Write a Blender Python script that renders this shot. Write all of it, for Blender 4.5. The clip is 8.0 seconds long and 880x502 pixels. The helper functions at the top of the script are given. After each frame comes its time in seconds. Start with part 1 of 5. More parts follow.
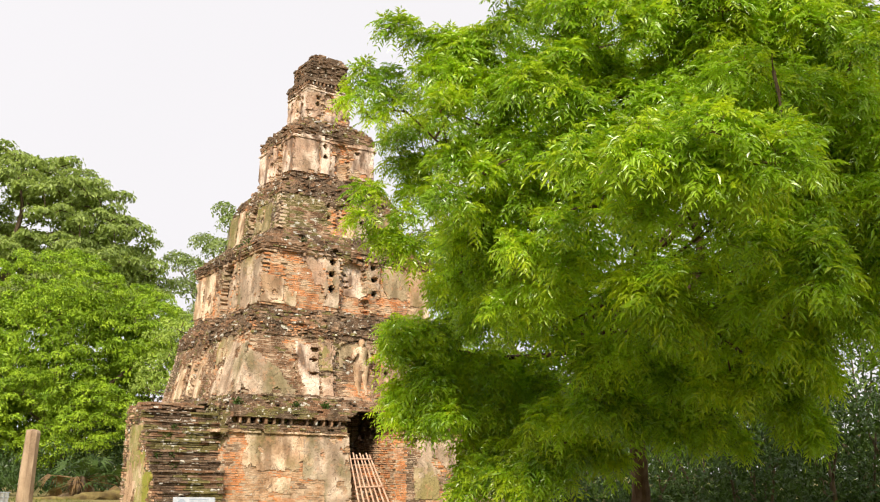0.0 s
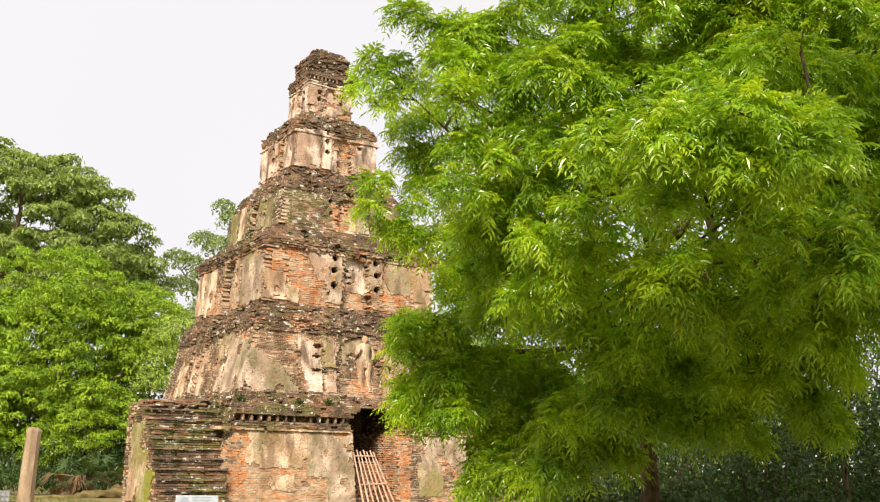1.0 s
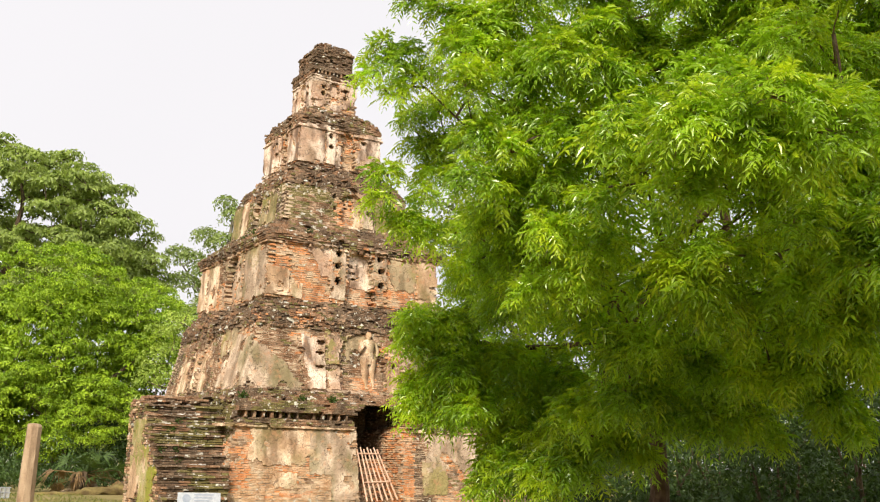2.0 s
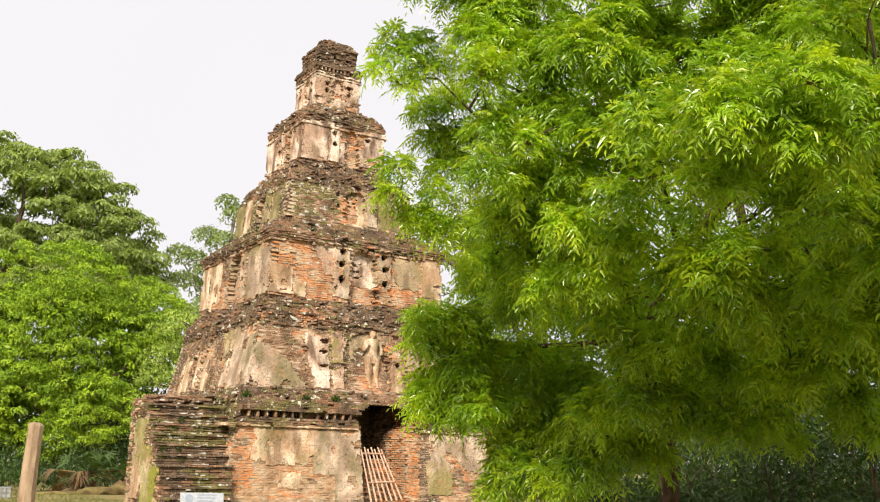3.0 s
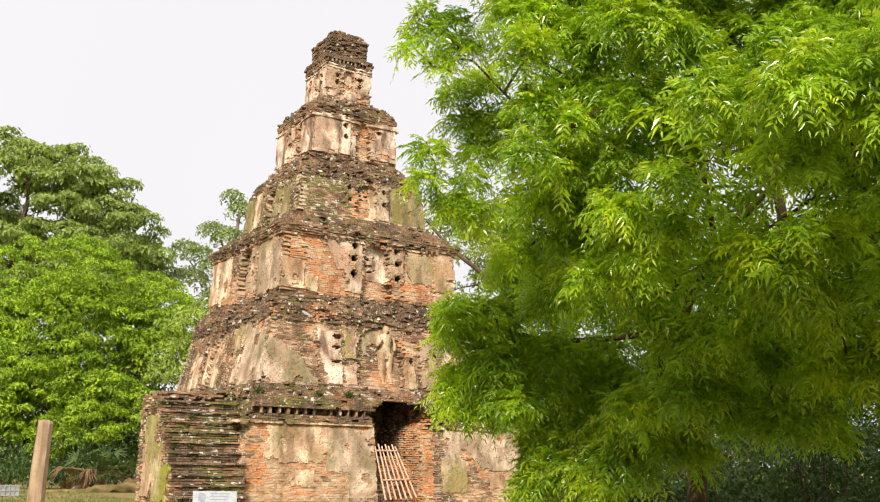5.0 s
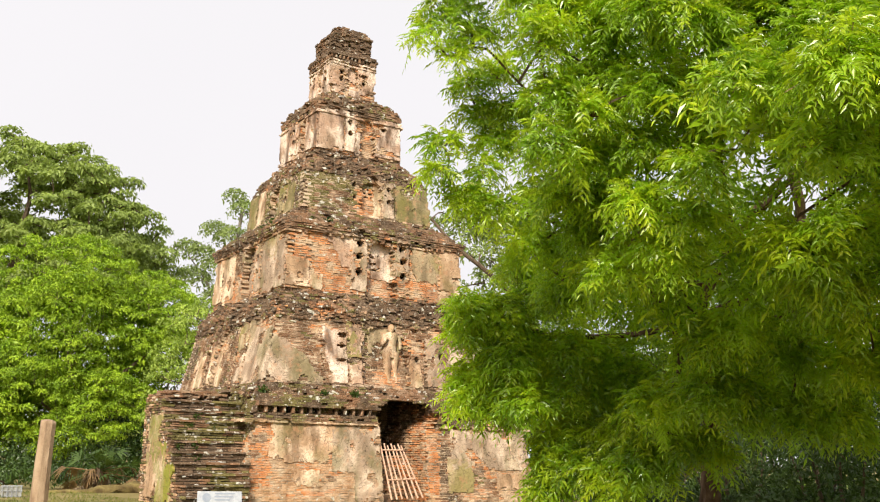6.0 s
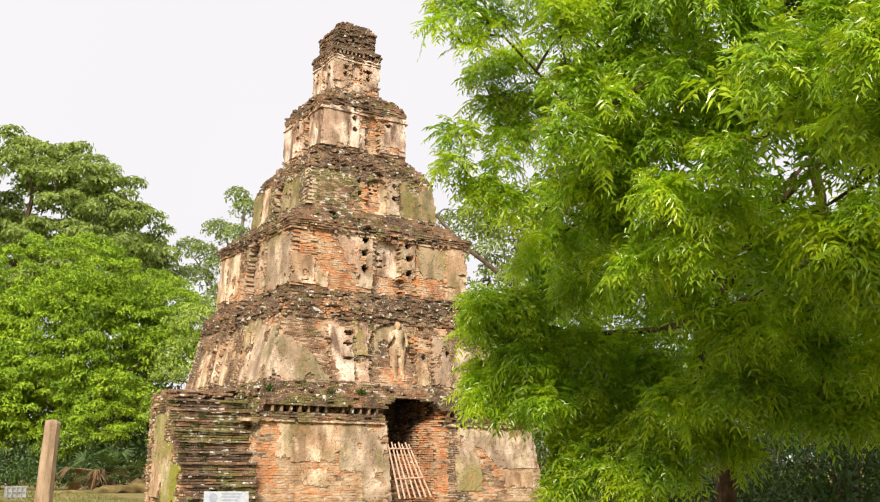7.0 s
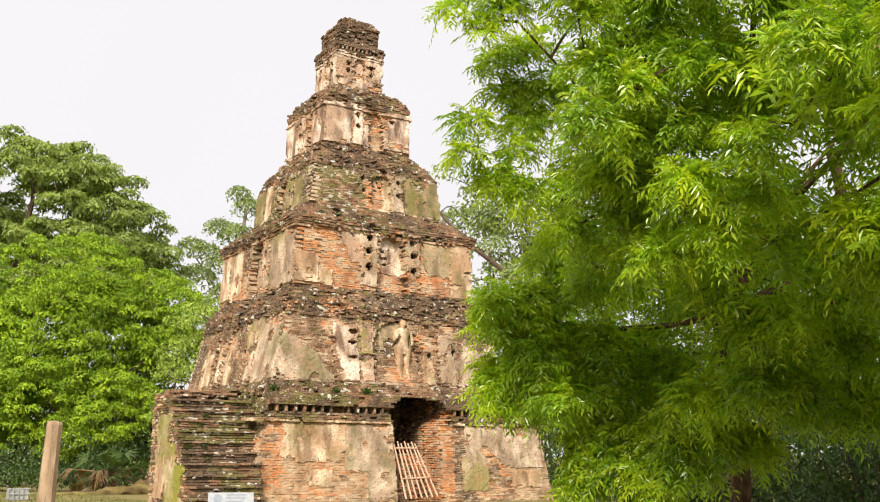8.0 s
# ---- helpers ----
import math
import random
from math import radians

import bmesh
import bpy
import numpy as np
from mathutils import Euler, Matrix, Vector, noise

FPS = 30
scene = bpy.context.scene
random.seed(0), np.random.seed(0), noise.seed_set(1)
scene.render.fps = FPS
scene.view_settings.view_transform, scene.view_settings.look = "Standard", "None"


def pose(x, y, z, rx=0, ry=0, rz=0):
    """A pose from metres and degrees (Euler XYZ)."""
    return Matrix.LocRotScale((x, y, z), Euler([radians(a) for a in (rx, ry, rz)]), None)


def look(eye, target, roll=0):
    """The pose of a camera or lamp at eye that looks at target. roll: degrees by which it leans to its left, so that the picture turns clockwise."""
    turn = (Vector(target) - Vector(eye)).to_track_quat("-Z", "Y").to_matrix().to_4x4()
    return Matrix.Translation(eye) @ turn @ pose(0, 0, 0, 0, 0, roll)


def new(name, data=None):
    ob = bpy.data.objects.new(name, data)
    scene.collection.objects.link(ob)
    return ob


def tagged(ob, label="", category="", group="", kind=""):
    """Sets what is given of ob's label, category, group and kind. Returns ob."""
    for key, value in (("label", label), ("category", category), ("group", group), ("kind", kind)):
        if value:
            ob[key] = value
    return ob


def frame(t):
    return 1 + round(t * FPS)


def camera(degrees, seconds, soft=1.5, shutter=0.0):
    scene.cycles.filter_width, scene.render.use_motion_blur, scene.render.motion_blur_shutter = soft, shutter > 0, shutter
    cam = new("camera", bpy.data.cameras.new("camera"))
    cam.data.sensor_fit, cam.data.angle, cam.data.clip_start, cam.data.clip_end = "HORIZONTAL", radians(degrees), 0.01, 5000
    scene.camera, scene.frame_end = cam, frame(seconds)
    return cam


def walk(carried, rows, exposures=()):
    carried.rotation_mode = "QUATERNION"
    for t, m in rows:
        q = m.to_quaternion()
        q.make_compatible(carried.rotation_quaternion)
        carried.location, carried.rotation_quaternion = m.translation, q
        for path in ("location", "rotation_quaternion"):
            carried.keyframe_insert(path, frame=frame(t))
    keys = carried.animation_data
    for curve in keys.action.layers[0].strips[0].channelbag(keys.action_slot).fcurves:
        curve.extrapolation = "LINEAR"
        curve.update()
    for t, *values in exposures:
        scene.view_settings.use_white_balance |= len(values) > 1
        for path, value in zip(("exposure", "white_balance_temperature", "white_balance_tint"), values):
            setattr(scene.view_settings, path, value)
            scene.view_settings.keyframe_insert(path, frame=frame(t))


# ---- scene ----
# camera: a slow hand-held walk towards a six-storey brick temple
cam = camera(49.5, 8.0, 1.15)
PATH = [
    (0, (-13.871, -30.502, 1.256), (-12.829, -28.853, 1.699), 1.1),
    (0.5, (-13.856, -30.352, 1.253), (-12.812, -28.704, 1.693), 0.9),
    (1, (-13.843, -30.207, 1.242), (-12.799, -28.558, 1.68), 0.9),
    (1.5, (-13.808, -30.049, 1.242), (-12.765, -28.399, 1.677), 1.0),
    (3, (-13.738, -29.598, 1.25), (-12.697, -27.946, 1.683), 1.2),
    (3.5, (-13.742, -29.442, 1.268), (-12.7, -27.79, 1.699), 1.1),
    (4, (-13.769, -29.299, 1.284), (-12.727, -27.646, 1.712), 1.1),
    (4.5, (-13.777, -29.15, 1.293), (-12.737, -27.496, 1.718), 1.1),
    (5, (-13.767, -29.006, 1.288), (-12.73, -27.35, 1.712), 1.1),
    (6.5, (-13.703, -28.541, 1.291), (-12.67, -26.881, 1.712), 0.9),
    (7, (-13.693, -28.383, 1.309), (-12.661, -26.722, 1.727), 0.7),
    (7.5, (-13.674, -28.224, 1.306), (-12.642, -26.562, 1.723), 0.5),
    (8, (-13.621, -28.053, 1.319), (-12.591, -26.39, 1.735), 0.4),
]
walk(cam, [(t, look(eye, target, roll)) for t, eye, target, roll in PATH])
# ---- sky, sun, exposure: bright overcast ----
SUN_UP, SUN_AZ = radians(37), radians(224)
world = bpy.data.worlds.new("overcast_sky")
scene.world = world
world.use_nodes = True
wt = world.node_tree
wt.nodes.clear()
sky = wt.nodes.new("ShaderNodeTexSky")
sky.sky_type, sky.sun_disc, sky.sun_elevation, sky.sun_rotation = "NISHITA", False, SUN_UP, SUN_AZ
sky.air_density, sky.dust_density = 1.0, 6.0
dull = wt.nodes.new("ShaderNodeHueSaturation")
dull.inputs["Saturation"].default_value, dull.inputs["Value"].default_value = 0.1, 0.07
cloud_at = wt.nodes.new("ShaderNodeTexCoord")
clouds = wt.nodes.new("ShaderNodeTexNoise")
clouds.inputs["Scale"].default_value, clouds.inputs["Detail"].default_value = 1.6, 3.0
cloud_tone = wt.nodes.new("ShaderNodeMix")
cloud_tone.data_type = "RGBA"
cloud_tone.inputs[6].default_value, cloud_tone.inputs[7].default_value = (0.685, 0.664, 0.684, 1), (0.748, 0.73, 0.748, 1)
veil = wt.nodes.new("ShaderNodeMix")
veil.data_type = "RGBA"
veil.inputs[0].default_value = 0.9
glow = wt.nodes.new("ShaderNodeBackground")
glow.inputs["Strength"].default_value = 1.0
wout = wt.nodes.new("ShaderNodeOutputWorld")
wt.links.new(sky.outputs[0], dull.inputs["Color"])
wt.links.new(cloud_at.outputs["Generated"], clouds.inputs["Vector"])
wt.links.new(clouds.outputs["Fac"], cloud_tone.inputs[0])
wt.links.new(dull.outputs[0], veil.inputs[6])
wt.links.new(cloud_tone.outputs[2], veil.inputs[7])
wt.links.new(veil.outputs[2], glow.inputs["Color"])
wt.links.new(glow.outputs[0], wout.inputs[0])

sun = new("sun", bpy.data.lights.new("sun", "SUN"))
sun.data.energy, sun.data.angle, sun.data.color = 4.2, radians(14), (1.0, 0.91, 0.74)
sun_way = Vector((math.sin(SUN_AZ) * math.cos(SUN_UP), math.cos(SUN_AZ) * math.cos(SUN_UP), math.sin(SUN_UP)))
sun.matrix_world = look(sun_way * 60, (0, 0, 0))
scene.view_settings.exposure = 0.48

# ---- materials ----
rng = np.random.default_rng(7)


def shader(name):
    m = bpy.data.materials.new(name)
    m.use_nodes = True
    return m, m.node_tree, m.node_tree.nodes["Principled BSDF"]


def mixed(nt, factor, a, b, kind="MIX"):
    n = nt.nodes.new("ShaderNodeMix")
    n.data_type, n.blend_type = "RGBA", kind
    for socket, value in ((n.inputs[0], factor), (n.inputs[6], a), (n.inputs[7], b)):
        if isinstance(value, bpy.types.NodeSocket):
            nt.links.new(value, socket)
        elif isinstance(value, tuple):
            socket.default_value = (*value, 1)
        else:
            socket.default_value = value
    return n.outputs[2]


def noisy(nt, scale, low=0.35, high=0.65, detail=4.0, stretch=None):
    """Noise at world scale, spread between two edges to 0..1."""
    at = nt.nodes.new("ShaderNodeNewGeometry").outputs["Position"]
    if stretch:
        squeeze = nt.nodes.new("ShaderNodeMapping")
        squeeze.inputs["Scale"].default_value = stretch
        nt.links.new(at, squeeze.inputs["Vector"])
        at = squeeze.outputs[0]
    tex = nt.nodes.new("ShaderNodeTexNoise")
    tex.inputs["Scale"].default_value, tex.inputs["Detail"].default_value = scale, detail
    nt.links.new(at, tex.inputs["Vector"])
    spread = nt.nodes.new("ShaderNodeMapRange")
    spread.inputs[1].default_value, spread.inputs[2].default_value = low, high
    nt.links.new(tex.outputs["Fac"], spread.inputs[0])
    return spread.outputs[0]


def piece_random(nt):
    """A random value for every piece, be it an object or an island of a joined mesh."""
    add = nt.nodes.new("ShaderNodeMath")
    add.operation = "ADD"
    nt.links.new(nt.nodes.new("ShaderNodeNewGeometry").outputs["Random Per Island"], add.inputs[0])
    nt.links.new(nt.nodes.new("ShaderNodeObjectInfo").outputs["Random"], add.inputs[1])
    fract = nt.nodes.new("ShaderNodeMath")
    fract.operation = "FRACT"
    nt.links.new(add.outputs[0], fract.inputs[0])
    return fract.outputs[0]


def relief(nt, bsdf, height, strength, distance=0.02):
    bump = nt.nodes.new("ShaderNodeBump")
    bump.inputs["Strength"].default_value, bump.inputs["Distance"].default_value = strength, distance
    nt.links.new(height, bump.inputs["Height"])
    nt.links.new(bump.outputs[0], bsdf.inputs["Normal"])


def brick_material(name, dark, light, stain=(0.05, 0.045, 0.035), stained=0.5, lichen=0.04, limed=0.3):
    m, nt, bsdf = shader(name)
    tone = nt.nodes.new("ShaderNodeMix")
    tone.inputs[0].default_value = 0.35
    nt.links.new(noisy(nt, 7, 0.3, 0.7, 6, (1, 1, 1.8)), tone.inputs[2])
    nt.links.new(piece_random(nt), tone.inputs[3])
    colour = mixed(nt, tone.outputs[0], dark, light)
    lime = nt.nodes.new("ShaderNodeMath")
    lime.operation = "MULTIPLY"
    lime.inputs[1].default_value = limed
    nt.links.new(noisy(nt, 2.6, 0.47, 0.60, 9), lime.inputs[0])
    colour = mixed(nt, lime.outputs[0], colour, (0.64, 0.50, 0.36))
    spots = nt.nodes.new("ShaderNodeMath")
    spots.operation = "MULTIPLY"
    spots.inputs[1].default_value = stained
    nt.links.new(noisy(nt, 1.9, 0.47, 0.66, 8), spots.inputs[0])
    colour = mixed(nt, spots.outputs[0], colour, stain)
    colour = mixed(nt, noisy(nt, 38, 0.50, 0.72, 4), colour, mixed(nt, 0.6, colour, stain))
    colour = mixed(nt, noisy(nt, 27, 0.56, 0.74, 4), colour, mixed(nt, 0.5, colour, (0.70, 0.58, 0.44)))
    colour = mixed(nt, noisy(nt, 5.5, 0.70 - lichen, 0.73 - lichen * 0.8, 5), colour, (0.60, 0.57, 0.50))
    nt.links.new(colour, bsdf.inputs["Base Color"])
    bsdf.inputs["Roughness"].default_value = 0.95
    bsdf.inputs["Specular IOR Level"].default_value = 0.12
    relief(nt, bsdf, noisy(nt, 45, 0.2, 0.8, 6), 0.9, 0.015)
    return m


def plaster_material(name, base, pale, stain, stained=0.6, moss=(0.12, 0.12, 0.03), mossy=0.2):
    m, nt, bsdf = shader(name)
    colour = mixed(nt, noisy(nt, 1.5, 0.43, 0.56, 8), base, pale)
    streak = nt.nodes.new("ShaderNodeMath")
    streak.operation = "MULTIPLY"
    streak.inputs[1].default_value = stained
    nt.links.new(noisy(nt, 2.4, 0.47, 0.63, 9, (1, 1, 0.35)), streak.inputs[0])
    colour = mixed(nt, streak.outputs[0], colour, stain)
    green = nt.nodes.new("ShaderNodeMath")
    green.operation = "MULTIPLY"
    green.inputs[1].default_value = mossy
    nt.links.new(noisy(nt, 1.3, 0.5, 0.62, 6, (1, 1, 0.5)), green.inputs[0])
    colour = mixed(nt, green.outputs[0], colour, moss)
    colour = mixed(nt, noisy(nt, 26, 0.52, 0.72, 5), colour, mixed(nt, 0.65, colour, stain))
    colour = mixed(nt, noisy(nt, 6, 0.55, 0.68, 7), colour, mixed(nt, 0.55, colour, (0.42, 0.22, 0.12)))
    crack = nt.nodes.new("ShaderNodeTexVoronoi")
    crack.feature = "DISTANCE_TO_EDGE"
    crack.inputs["Scale"].default_value = 1.7
    warp = nt.nodes.new("ShaderNodeTexNoise")
    warp.inputs["Scale"].default_value = 3.0
    at = nt.nodes.new("ShaderNodeNewGeometry").outputs["Position"]
    nt.links.new(at, warp.inputs["Vector"])
    shift = nt.nodes.new("ShaderNodeVectorMath")
    shift.operation = "ADD"
    nt.links.new(at, shift.inputs[0])
    nt.links.new(warp.outputs["Color"], shift.inputs[1])
    nt.links.new(shift.outputs[0], crack.inputs["Vector"])
    line = nt.nodes.new("ShaderNodeMapRange")
    line.inputs[1].default_value, line.inputs[2].default_value = 0.004, 0.016
    line.inputs[3].default_value, line.inputs[4].default_value = 0.75, 0.0
    nt.links.new(crack.outputs["Distance"], line.inputs[0])
    colour = mixed(nt, line.outputs[0], colour, (0.07, 0.05, 0.035))
    nt.links.new(colour, bsdf.inputs["Base Color"])
    bsdf.inputs["Roughness"].default_value = 0.95
    bsdf.inputs["Specular IOR Level"].default_value = 0.15
    relief(nt, bsdf, noisy(nt, 14, 0.2, 0.8, 7), 0.6, 0.03)
    return m


def leaf_material(name, deep, fresh, patch, through_light=0.45, gloss=0.3, rough=0.42, spray=3.5):
    """Leaves: a matt face with a slight sheen, and light that shines through."""
    m, nt, bsdf = shader(name)
    colour = mixed(nt, noisy(nt, spray, 0.36, 0.64, 1), deep, fresh)
    colour = mixed(nt, piece_random(nt), mixed(nt, 1.0, colour, (0.5, 0.53, 0.5), "MULTIPLY"), mixed(nt, 0.45, colour, fresh))
    colour = mixed(nt, noisy(nt, 1.1, 0.45, 0.68, 2), colour, patch)
    nt.links.new(colour, bsdf.inputs["Base Color"])
    bsdf.inputs["Roughness"].default_value = rough
    bsdf.inputs["Specular IOR Level"].default_value = gloss
    lit = nt.nodes.new("ShaderNodeBsdfTranslucent")
    nt.links.new(mixed(nt, 1.0, colour, (1.0, 1.0, 0.45), "MULTIPLY"), lit.inputs["Color"])
    both = nt.nodes.new("ShaderNodeMixShader")
    both.inputs[0].default_value = through_light
    nt.links.new(bsdf.outputs[0], both.inputs[1])
    nt.links.new(lit.outputs[0], both.inputs[2])
    nt.links.new(both.outputs[0], nt.nodes["Material Output"].inputs["Surface"])
    return m


def plain_material(name, a, b, scale=4.0, rough=0.85, bump=0.4, metal=0.0, stretch=None):
    m, nt, bsdf = shader(name)
    colour = mixed(nt, noisy(nt, scale, 0.35, 0.65, 5, stretch), a, b)
    colour = mixed(nt, noisy(nt, scale * 9, 0.5, 0.8, 3), colour, mixed(nt, 0.35, colour, (0.03, 0.028, 0.02)))
    nt.links.new(colour, bsdf.inputs["Base Color"])
    bsdf.inputs["Roughness"].default_value, bsdf.inputs["Metallic"].default_value = rough, metal
    bsdf.inputs["Specular IOR Level"].default_value = 0.3
    relief(nt, bsdf, noisy(nt, scale * 6, 0.2, 0.8, 6, stretch), bump, 0.02)
    return m


PALE, ORANGE, BROWN, MOSS, DARK, LICHEN, MORTAR = range(7)
BRICKS = [
    brick_material("limewashed_brick", (0.44, 0.24, 0.125), (0.72, 0.48, 0.30), (0.20, 0.115, 0.06), 0.55, 0.03, 0.65),
    brick_material("orange_brick", (0.48, 0.17, 0.06), (0.78, 0.37, 0.165), (0.22, 0.085, 0.04), 0.5, 0.02, 0.45),
    brick_material("brown_brick", (0.185, 0.095, 0.052), (0.36, 0.20, 0.115), (0.075, 0.048, 0.03), 0.6, 0.035, 0.3),
    brick_material("mossy_brick", (0.125, 0.105, 0.04), (0.235, 0.195, 0.07), (0.09, 0.085, 0.03), 0.5, 0.11, 0.05),
    brick_material("weathered_brick", (0.085, 0.056, 0.038), (0.215, 0.135, 0.085), (0.05, 0.038, 0.026), 0.5, 0.075, 0.1),
    brick_material("lichen_brick", (0.48, 0.46, 0.42), (0.74, 0.73, 0.69), (0.16, 0.14, 0.11), 0.6),
    brick_material("lime_mortar", (0.42, 0.30, 0.20), (0.66, 0.51, 0.37), (0.14, 0.10, 0.065), 0.7, 0.03, 0.4),
]
CORE = plain_material("rubble_core", (0.05, 0.035, 0.025), (0.09, 0.06, 0.04), 6.0)
CREAM = plaster_material("cream_plaster", (0.50, 0.33, 0.205), (0.82, 0.63, 0.46), (0.21, 0.13, 0.075), 0.85, mossy=0.5)
GREY = plaster_material("grey_plaster", (0.39, 0.285, 0.205), (0.64, 0.50, 0.38), (0.21, 0.15, 0.10), 0.75, mossy=0.55)
MOSSY = plaster_material("mossy_plaster", (0.38, 0.29, 0.18), (0.50, 0.39, 0.25), (0.16, 0.12, 0.07), 0.7, (0.24, 0.205, 0.06), 0.7)
GREEN = plaster_material("moss_grown_plaster", (0.30, 0.26, 0.10), (0.52, 0.43, 0.26), (0.15, 0.14, 0.05), 0.5, (0.27, 0.27, 0.045), 1.0)
PINK = plaster_material("pinkish_plaster", (0.50, 0.335, 0.24), (0.83, 0.67, 0.55), (0.15, 0.095, 0.065), 0.95, mossy=0.15)
OLIVE = plaster_material("olive_stained_plaster", (0.22, 0.185, 0.08), (0.36, 0.29, 0.165), (0.10, 0.085, 0.04), 0.6, (0.20, 0.18, 0.05), 0.7)
STONE = plain_material("worn_granite", (0.26, 0.17, 0.105), (0.44, 0.32, 0.215), 5.0, 0.9, 0.6, 0.0, (1, 1, 0.35))
BARK = plain_material("bark", (0.075, 0.05, 0.032), (0.17, 0.12, 0.08), 7.0, 0.95, 0.9, 0.0, (1, 1, 0.25))
PALE_BARK = plain_material("pale_bark", (0.19, 0.165, 0.125), (0.34, 0.30, 0.24), 5.0, 0.95, 0.7)
RED_BARK = plain_material("reddish_bark", (0.085, 0.05, 0.03), (0.20, 0.125, 0.08), 6.0, 0.95, 0.9, 0.0, (1, 1, 0.3))
TWIG = plain_material("twig_bark", (0.16, 0.10, 0.06), (0.30, 0.20, 0.12), 9.0, 0.9, 0.5)
NEEM = leaf_material("neem_leaf", (0.255, 0.46, 0.022), (0.40, 0.62, 0.03), (0.44, 0.64, 0.033), 0.54, 0.85, 0.28)
# yellower leaf for fresh growth and for tufts that catch the light
NEEM_TIP = leaf_material("fresh_lit_neem_leaf", (0.42, 0.58, 0.022), (0.58, 0.74, 0.03), (0.62, 0.76, 0.032), 0.54, 0.85, 0.28)
BROAD = leaf_material("bright_broad_leaf", (0.185, 0.33, 0.018), (0.35, 0.52, 0.028), (0.40, 0.55, 0.03), 0.2, 0.3, 0.5, 1.6)
FAR_LEAF = leaf_material("dull_canopy_leaf", (0.25, 0.34, 0.09), (0.40, 0.50, 0.14), (0.42, 0.52, 0.15), 0.45)
HAZY = leaf_material("pale_far_leaf", (0.24, 0.33, 0.10), (0.36, 0.45, 0.16), (0.38, 0.47, 0.17), 0.45)
SAPLING = leaf_material("pale_feathery_leaf", (0.30, 0.44, 0.07), (0.46, 0.60, 0.12), (0.50, 0.62, 0.14), 0.4)
# shrub leaves: the shade of the trees overhead is put into this colour
SHADE = leaf_material("shaded_shrub_leaf", (0.028, 0.062, 0.012), (0.065, 0.12, 0.022), (0.08, 0.14, 0.026), 0.25, 0.4, 0.4)
THICKET = leaf_material("thicket_leaf", (0.075, 0.14, 0.022), (0.14, 0.23, 0.036), (0.16, 0.25, 0.04), 0.3)
DRY = leaf_material("dry_frond", (0.13, 0.075, 0.032), (0.30, 0.19, 0.09), (0.20, 0.12, 0.05), 0.25)
PALM = leaf_material("palm_frond_green", (0.035, 0.07, 0.012), (0.075, 0.13, 0.024), (0.085, 0.14, 0.03), 0.3)
GRASS = leaf_material("grass_blade", (0.12, 0.17, 0.03), (0.24, 0.27, 0.06), (0.30, 0.28, 0.09), 0.35)
EARTH = plain_material("grassy_earth", (0.15, 0.135, 0.04), (0.27, 0.215, 0.09), 0.8, 0.98, 0.7)
BANK = plain_material("brown_earth", (0.10, 0.07, 0.03), (0.24, 0.19, 0.07), 3.0, 0.98, 0.9)
RUST_WOOD = plain_material("weathered_pink_paint", (0.56, 0.33, 0.23), (0.70, 0.47, 0.35), 8.0, 0.7, 0.3)
WHITE = plain_material("white_enamel", (0.30, 0.32, 0.36), (0.40, 0.42, 0.45), 9.0, 0.45, 0.15)
BLUE = plain_material("faded_blue_print", (0.22, 0.25, 0.31), (0.27, 0.30, 0.35), 6.0, 0.5, 0.1)
GALVANISED = plain_material("grey_metal", (0.45, 0.46, 0.46), (0.62, 0.62, 0.61), 6.0, 0.45, 0.2, 0.6)


# ---- mesh helpers ----
class Shape:
    """Vertices, quads and material slots, gathered as arrays and joined into one mesh."""

    def __init__(self):
        self.v, self.f, self.m, self.count = [], [], [], 0

    def add(self, verts, quads, slot=0):
        verts, quads = np.asarray(verts, float).reshape(-1, 3), np.asarray(quads, int).reshape(-1, 4)
        self.v.append(verts)
        self.f.append(quads + self.count)
        self.m.append(np.broadcast_to(np.asarray(slot, int), len(quads)))
        self.count += len(verts)
        return self

    def mesh(self, name, materials, smooth=False):
        me = bpy.data.meshes.new(name)
        v, f, m = np.concatenate(self.v), np.concatenate(self.f), np.concatenate(self.m)
        me.vertices.add(len(v))
        me.vertices.foreach_set("co", v.ravel())
        me.loops.add(f.size)
        me.loops.foreach_set("vertex_index", f.ravel())
        me.polygons.add(len(f))
        me.polygons.foreach_set("loop_start", np.arange(0, f.size, 4))
        me.polygons.foreach_set("material_index", m)
        me.polygons.foreach_set("use_smooth", np.full(len(f), smooth))
        for material in materials:
            me.materials.append(material)
        me.update(calc_edges=True)
        return me


BOX = np.array([(x, y, z) for x in (-1, 1) for y in (-1, 1) for z in (-1, 1)], float)
BOX_QUADS = np.array([(0, 1, 3, 2), (4, 6, 7, 5), (0, 4, 5, 1), (2, 3, 7, 6), (0, 2, 6, 4), (1, 5, 7, 3)])


def boxes(shape, centres, halves, tangents, normals, slots, jitter=0.004):
    """Many blocks at once; a half size is (along, depth, up)."""
    c, h = np.asarray(centres, float), np.asarray(halves, float)
    t, n = np.asarray(tangents, float), np.asarray(normals, float)
    local = BOX[None] * h[:, None]
    local[:, BOX[:, 1] > 0] *= np.array((0.97, 1.0, 0.90))
    v = c[:, None] + local[..., :1] * t[:, None] + local[..., 1:2] * n[:, None] + local[..., 2:] * np.array((0, 0, 1.0))
    v = v + rng.normal(0, jitter, v.shape)
    q = (np.arange(len(c))[:, None, None] * 8 + BOX_QUADS[None]).reshape(-1, 4)
    shape.add(v, q, np.repeat(slots, 6))


